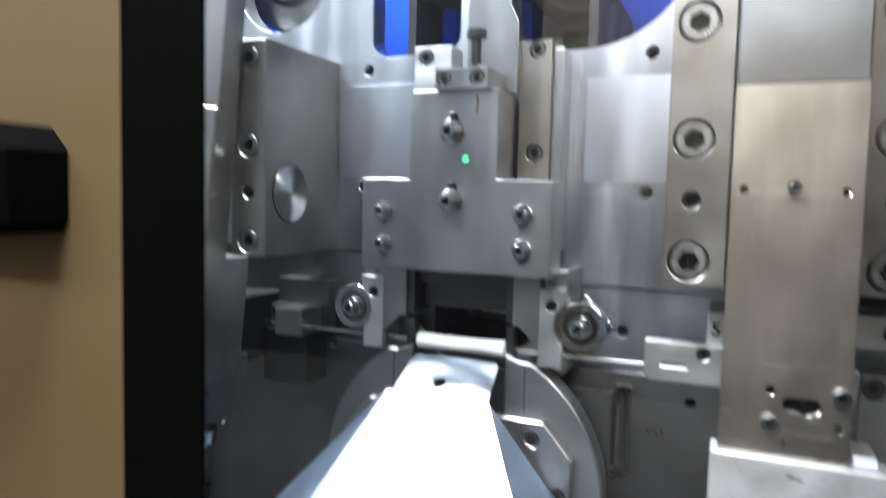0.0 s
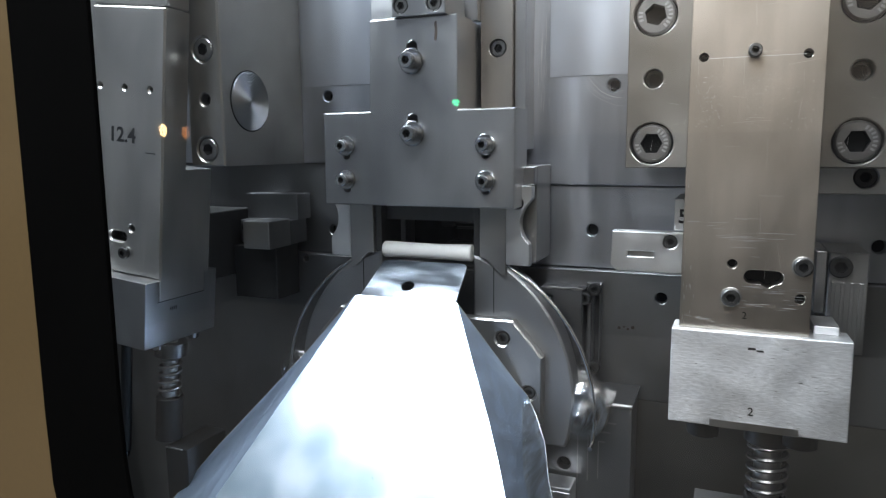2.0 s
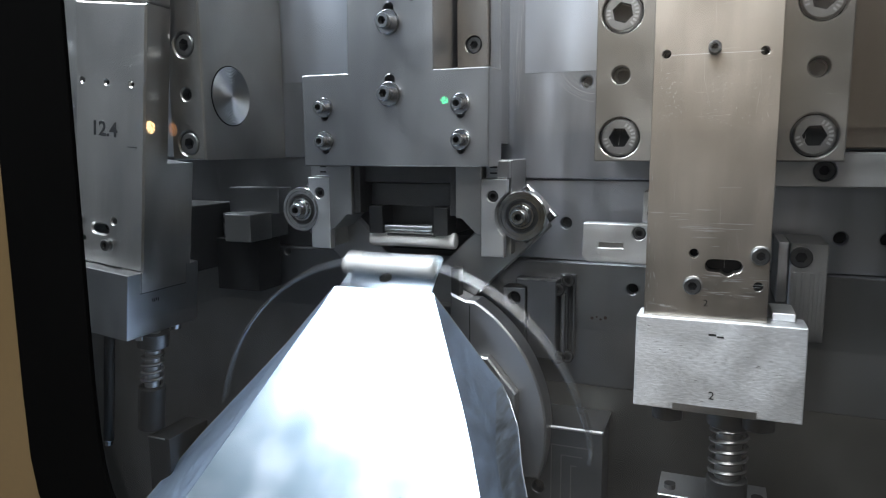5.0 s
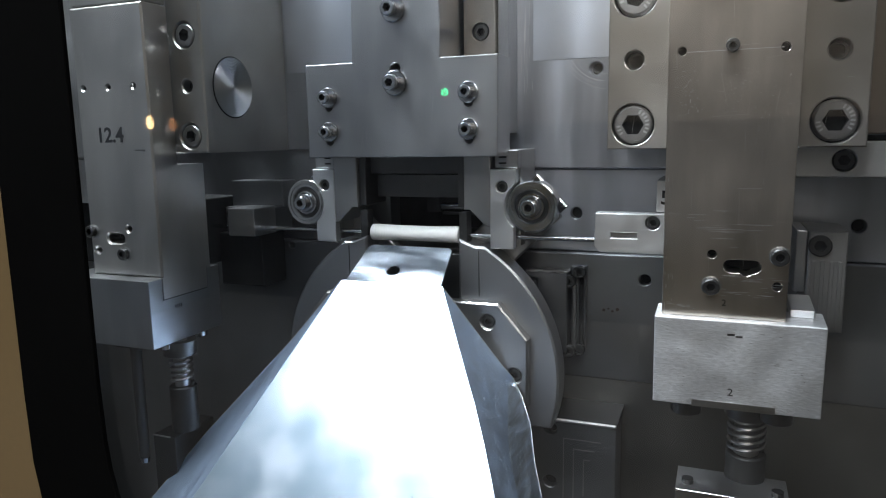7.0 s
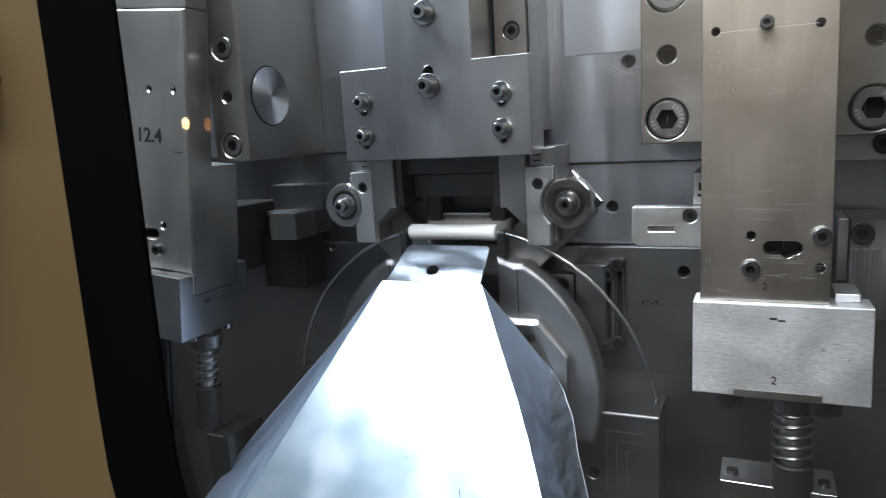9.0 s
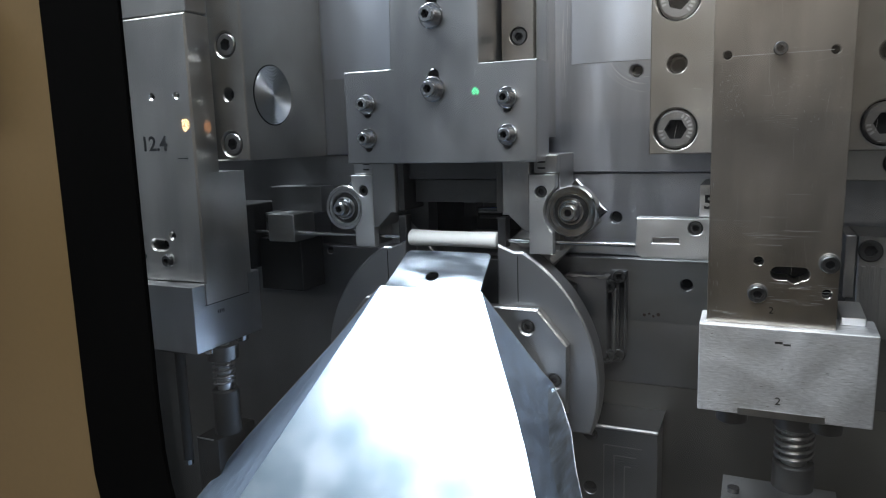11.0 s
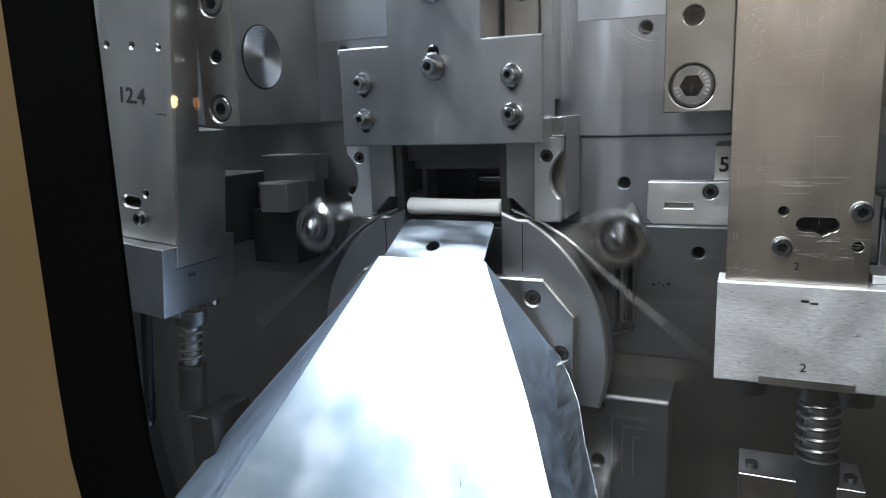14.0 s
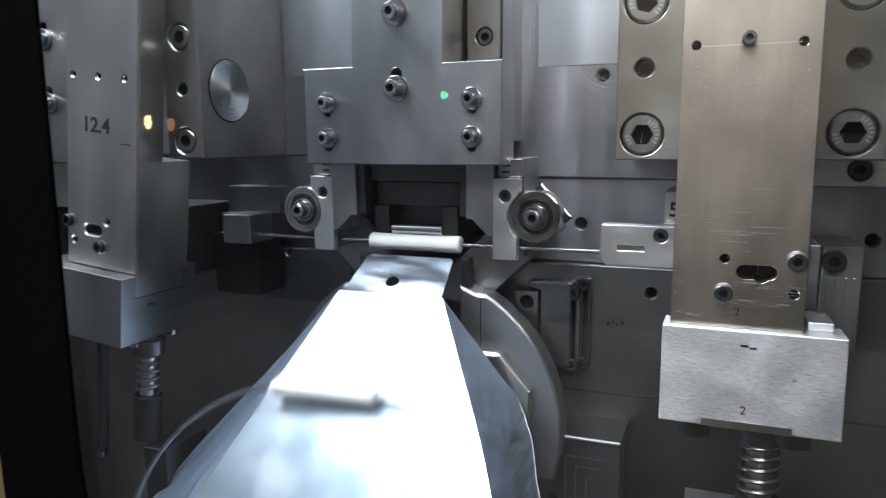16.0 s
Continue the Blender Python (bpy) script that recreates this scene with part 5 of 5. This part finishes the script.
def build_arms():
    for s in (1, -1):
        a = thing("swing_arm", PIVOT, "grey steel swing arm carrying a ball bearing roller", "swing arm", "swing arms")
        rx, rz = s * ROLL_AT[0], ROLL_AT[1]
        d = Vector((rx, 0, rz - PIVOT[2]))
        ang = math.atan2(d.z, abs(d.x))
        w = 0.0145
        c, sn = math.cos(ang), math.sin(ang)

        def loc(u, v):
            return (s * (u * c - v * sn) + PIVOT[0], u * sn + v * c + PIVOT[2])
        L = d.length
        yb = 0.0195 if s > 0 else 0.0260
        part("arm", plate([loc(-0.02, -w), (loc(L + 0.004, -w)), loc(L + 0.008, -0.006), loc(L + 0.008, 0.008), loc(L - 0.004, w), loc(-0.02, w)], yb, yb + 0.006, (), 0.0008), JAW, a)
        # bearing holder behind the roller
        part("bearing_holder", plate([loc(L - 0.012, -0.0125), loc(L + 0.0128, -0.0130), loc(L + 0.0128, -0.003), loc(L + 0.0128, 0.0125), loc(L - 0.002, 0.0125), loc(L - 0.012, 0.010)], 0.0140, yb - 0.0002, (), 0.0008), ZINC, a, "machined bearing holder")
        y0 = 0.0035
        o = part("outer_ring", lathe([(0.0092, 0.0138), (0.0139, 0.0138), (0.0146, 0.0130), (0.0146, y0 + 0.0008), (0.0138, y0), (0.0121, y0), (0.0119, y0 + 0.0006), (0.0115, y0 + 0.0006), (0.0113, y0), (0.0100, y0), (0.0094, y0 + 0.0008), (0.0092, 0.0138)], 40, at=(rx, 0, rz)), CHROME, a, "bright bearing outer ring", True)
        part("shield", lathe([(0.0072, y0 + 0.0014), (0.0092, y0 + 0.0014), (0.0092, 0.012), (0.0072, 0.012)], 36, at=(rx, 0, rz)), DARK, a, "dark bearing shield", True)
        part("inner_ring", lathe([(0.0048, y0 - 0.0004), (0.0072, y0 - 0.0004), (0.0076, y0 + 0.0004), (0.0076, 0.012), (0.0048, 0.012)], 36, at=(rx, 0, rz)), CHROME, a, "", True)
        part("collar", lathe([(0.0030, y0 - 0.0032), (0.0054, y0 - 0.0030), (0.0066, y0 - 0.0004), (0.0066, 0.004)], 32, at=(rx, 0, rz)), ZINC, a, "", True)
        screw(a, rx, y0 - 0.0030, rz, 0.0043, 0.0046, ZINC, 0.3)
        MOVES.append((a, [(p, s * v) for p, v in ARM_KEYS], "turn"))


# ---- the product: white grips on bent wires ----
WIRE_Y, WIRE_Z = 0.0085, -0.0290
SIDE, PIECES = 0.140, 12


def side_poses(bent, tight):
    """Places and turns of one side's wire pieces. bent: the share that is already bent; tight: 1 on the former, 0 sprung open."""
    out, x, z = [], 0.031, 0.0
    step = SIDE / PIECES
    for i in range(PIECES):
        s = (i + 0.5) / PIECES
        turn = (14 + 86 * min(s, bent)) * tight + (12 + 70 * min(s, bent)) * (1 - tight)
        if bent <= 0:
            turn = 0
        a = radians(turn * min(1.0, bent * 6))
        out.append((x, z, a))
        x += step * math.cos(a)
        z -= step * math.sin(a)
    return out


BENDS = [(-0.02, 0.0, 1.0), (0.03, 0.03, 1.0), (0.07, 0.15, 1.0), (0.12, 0.42, 1.0), (0.17, 0.70, 1.0), (0.22, 0.93, 1.0), (0.27, 1.0, 1.0), (0.33, 1.0, 0.9), (0.38, 1.0, 0.45), (0.44, 1.0, 0.1), (0.50, 1.0, 0.0)]
# seconds into the cycle, way down the chute, tilt
DROP = [(0.505, 0.0, 0.0), (0.535, 0.008, -4.0), (0.565, 0.018, -10.0), (0.585, 0.025, -15.0), (0.635, 0.049, -26.0), (0.685, 0.074, -33.0), (0.735, 0.101, -38.0), (0.785, 0.130, -40.0), (0.85, 0.195, -40.0), (0.91, 0.270, -40.0)]
# cycles in which the finished handle lets go earlier or later
LAG = {2: -0.042, 3: -0.022, 6: -0.036, 12: 0.025, 13: 0.016}


def build_product():
    length = 0.0575
    prof = [(0.0030, -length / 2), (0.0044, -length / 2), (0.0050, -length / 2 + 0.0006), (0.0051, -length / 2 + 0.004), (0.0047, -0.012), (0.0047, 0.012), (0.0051, length / 2 - 0.004), (0.0050, length / 2 - 0.0006), (0.0044, length / 2), (0.0030, length / 2)]
    bm = lathe(prof, 28, "x")
    grip_mesh = bpy.data.meshes.new("grip")
    for f in bm.faces:
        f.smooth = len(f.verts) == 4
    bm.to_mesh(grip_mesh)
    bm.free()
    grip_mesh.materials.append(GRIP)
    step = SIDE / PIECES

    def rod(l):
        bm = lathe([(0.0013, -0.0003), (0.0013, l + 0.0003)], 12, "x")
        me = bpy.data.meshes.new("wire_piece")
        for f in bm.faces:
            f.smooth = len(f.verts) == 4
        for e in bm.edges:
            e.smooth = all(len(f.verts) == 4 for f in e.link_faces)
        bm.to_mesh(me)
        bm.free()
        me.materials.append(WIRE)
        return me
    piece_mesh, core_mesh = rod(step), rod(0.062)
    hook_mesh = rod(0.006)
    rnd = random.Random(3)
    for k in range(-1, 14):
        t0 = STARTS[k + 1]
        g = tagged(new("grip", grip_mesh), "white plastic tubular handle grip on a wire", "handle grip", "handle grips")
        w = thing("wire_bail", (0, WIRE_Y, WIRE_Z), "bright steel wire handle threaded through a grip", "wire handle", "wire handles")
        home = (0.0, WIRE_Y, WIRE_Z)
        rows = []
        wait = (0.0, 0.120, 0.012 + 0.0115 * max(k + 1, 0))
        rows_g = [(t0 - CYCLE - 5, pose(*wait)), (t0 - CYCLE + 0.36, pose(*wait)), (t0 - CYCLE + 0.46, pose(0, 0.060, WIRE_Z)), (t0 - CYCLE + 0.58, pose(0, WIRE_Y + 0.003, WIRE_Z)), (t0 - CYCLE + 0.66, pose(*home))]
        rows_w = [(t0 - CYCLE - 5, pose(-0.335, WIRE_Y, WIRE_Z)), (t0 - CYCLE + 0.68, pose(-0.335, WIRE_Y, WIRE_Z)), (t0 - CYCLE + 0.80, pose(*home))]
        yaw = rnd.uniform(-9, 9)
        sway = rnd.uniform(-0.030, -0.008)
        for p, d, tilt in DROP:
            y = -d * 0.58 + WIRE_Y * max(0, 1 - d / 0.02) + (-0.004 if d > 0.02 else 0)
            z = (chute_z(y) + 0.0095) if d > 0.015 else WIRE_Z - 0.25 * d
            f = min(max((d - 0.045) / 0.09, 0), 1)
            m = pose(sway * f, y, z, tilt * 0.15, 0, yaw * f)
            late = LAG.get(k + 1, 0.0) if p > 0.55 else 0.0
            rows_g.append((t0 + p + late, m))
            rows_w.append((t0 + p + late, m))
        slot_i = k + 1
        end = pose(-0.05 + 0.025 * (slot_i % 4), -0.30, -0.56 + 0.012 * (slot_i // 4), -80, 0, yaw)
        rows_g.append((t0 + 1.15, end))
        rows_w.append((t0 + 1.15, end))
        PRODUCT.append((g, rows_g))
        PRODUCT.append((w, rows_w))
        c = new("wire_piece", core_mesh)
        c.parent = w
        c.location = (-0.031, 0, 0)
        for s in (1, -1):
            poses = [(t0 + p, side_poses(b, tg)) for p, b, tg in BENDS]
            for i in range(PIECES):
                o = new("wire_piece", piece_mesh)
                o.parent = w
                rr_ = []
                for t, ps in poses:
                    x, z, a = ps[i]
                    m = Matrix.Translation((s * x, 0, z)) @ Matrix.Rotation(a if s > 0 else math.pi - a, 4, "Y")
                    rr_.append((t, m))
                PRODUCT.append((o, rr_))
                if i == PIECES - 1:
                    h = new("hook", hook_mesh)
                    h.parent = o
                    h.location = (step, 0, 0)
                    h.rotation_euler = (0, 0, radians(-90 if s > 0 else 90))


PRODUCT = []


def at_time(rows, t):
    if t <= rows[0][0]:
        return rows[0][1].copy()
    for (a, m), (b, n) in zip(rows, rows[1:]):
        if a <= t <= b:
            return m.lerp(n, (t - a) / max(b - a, 1e-6))
    return rows[-1][1].copy()


def motions():
    for ob, keys, way in MOVES:
        base = ob.location.copy()
        rows = []
        if way == "rock":
            turns, lifts = cyc([k[:2] for k in keys]), cyc([(k[0], k[2]) for k in keys])
            walk(ob, [(t, Matrix.Translation(base + Vector((0, 0, w))) @ Matrix.Rotation(radians(v), 4, "Y")) for (t, v), (t2, w) in zip(turns, lifts)])
            continue
        for t, v in cyc(keys):
            if way == "sway":
                m = Matrix.Translation(base + Vector((0, -0.0015, 0))) @ Matrix.Rotation(radians(-2.1 - 1015 * v), 4, "X")
            elif way == "nod":
                m = Matrix.Translation(base + Vector((0, -0.0015, 0.9 * v - 0.0004))) @ Matrix.Rotation(radians(-2.1 - 1015 * v), 4, "X")
            elif way == "turn":
                m = Matrix.Translation(base) @ Matrix.Rotation(radians(-v), 4, "Y")
            else:
                m = Matrix.Translation(base + Vector((0, v, 0) if way == "y" else (0, 0, v)))
            rows.append((t, m))
        walk(ob, rows)
    for ob in SIGNAL:
        rows = []
        for a, b in SIGNAL_ON:
            rows += [(a - 0.07, -110.0), (a - 0.035, -65.0), (a, -21.0), (b, -21.0), (b + 0.035, -65.0), (b + 0.07, -110.0)]
        rows = [(t, Matrix.Translation(ob.location) @ Matrix.Rotation(radians(v), 4, "Z")) for t, v in rows]
        walk(ob, [(0.0, at_time(rows, 0.0))] + [q for q in rows if 0.02 < q[0] < 15.98] + [(16.0, at_time(rows, 16.0))])
    for ob, rows in PRODUCT:
        inside = [q for q in rows if 0.02 < q[0] < 15.98]
        walk(ob, [(0.0, at_time(rows, 0.0))] + inside + [(16.0, at_time(rows, 16.0))])


build_setting()
build_door()
build_workshop_lamps()
build_guides()
build_clamps()
build_lower()
build_chute()
build_center_slide()
build_column(True)
build_column(False)
build_left_tool()
build_former()
build_pusher()
build_end_benders()
build_arms()
build_product()
motions()
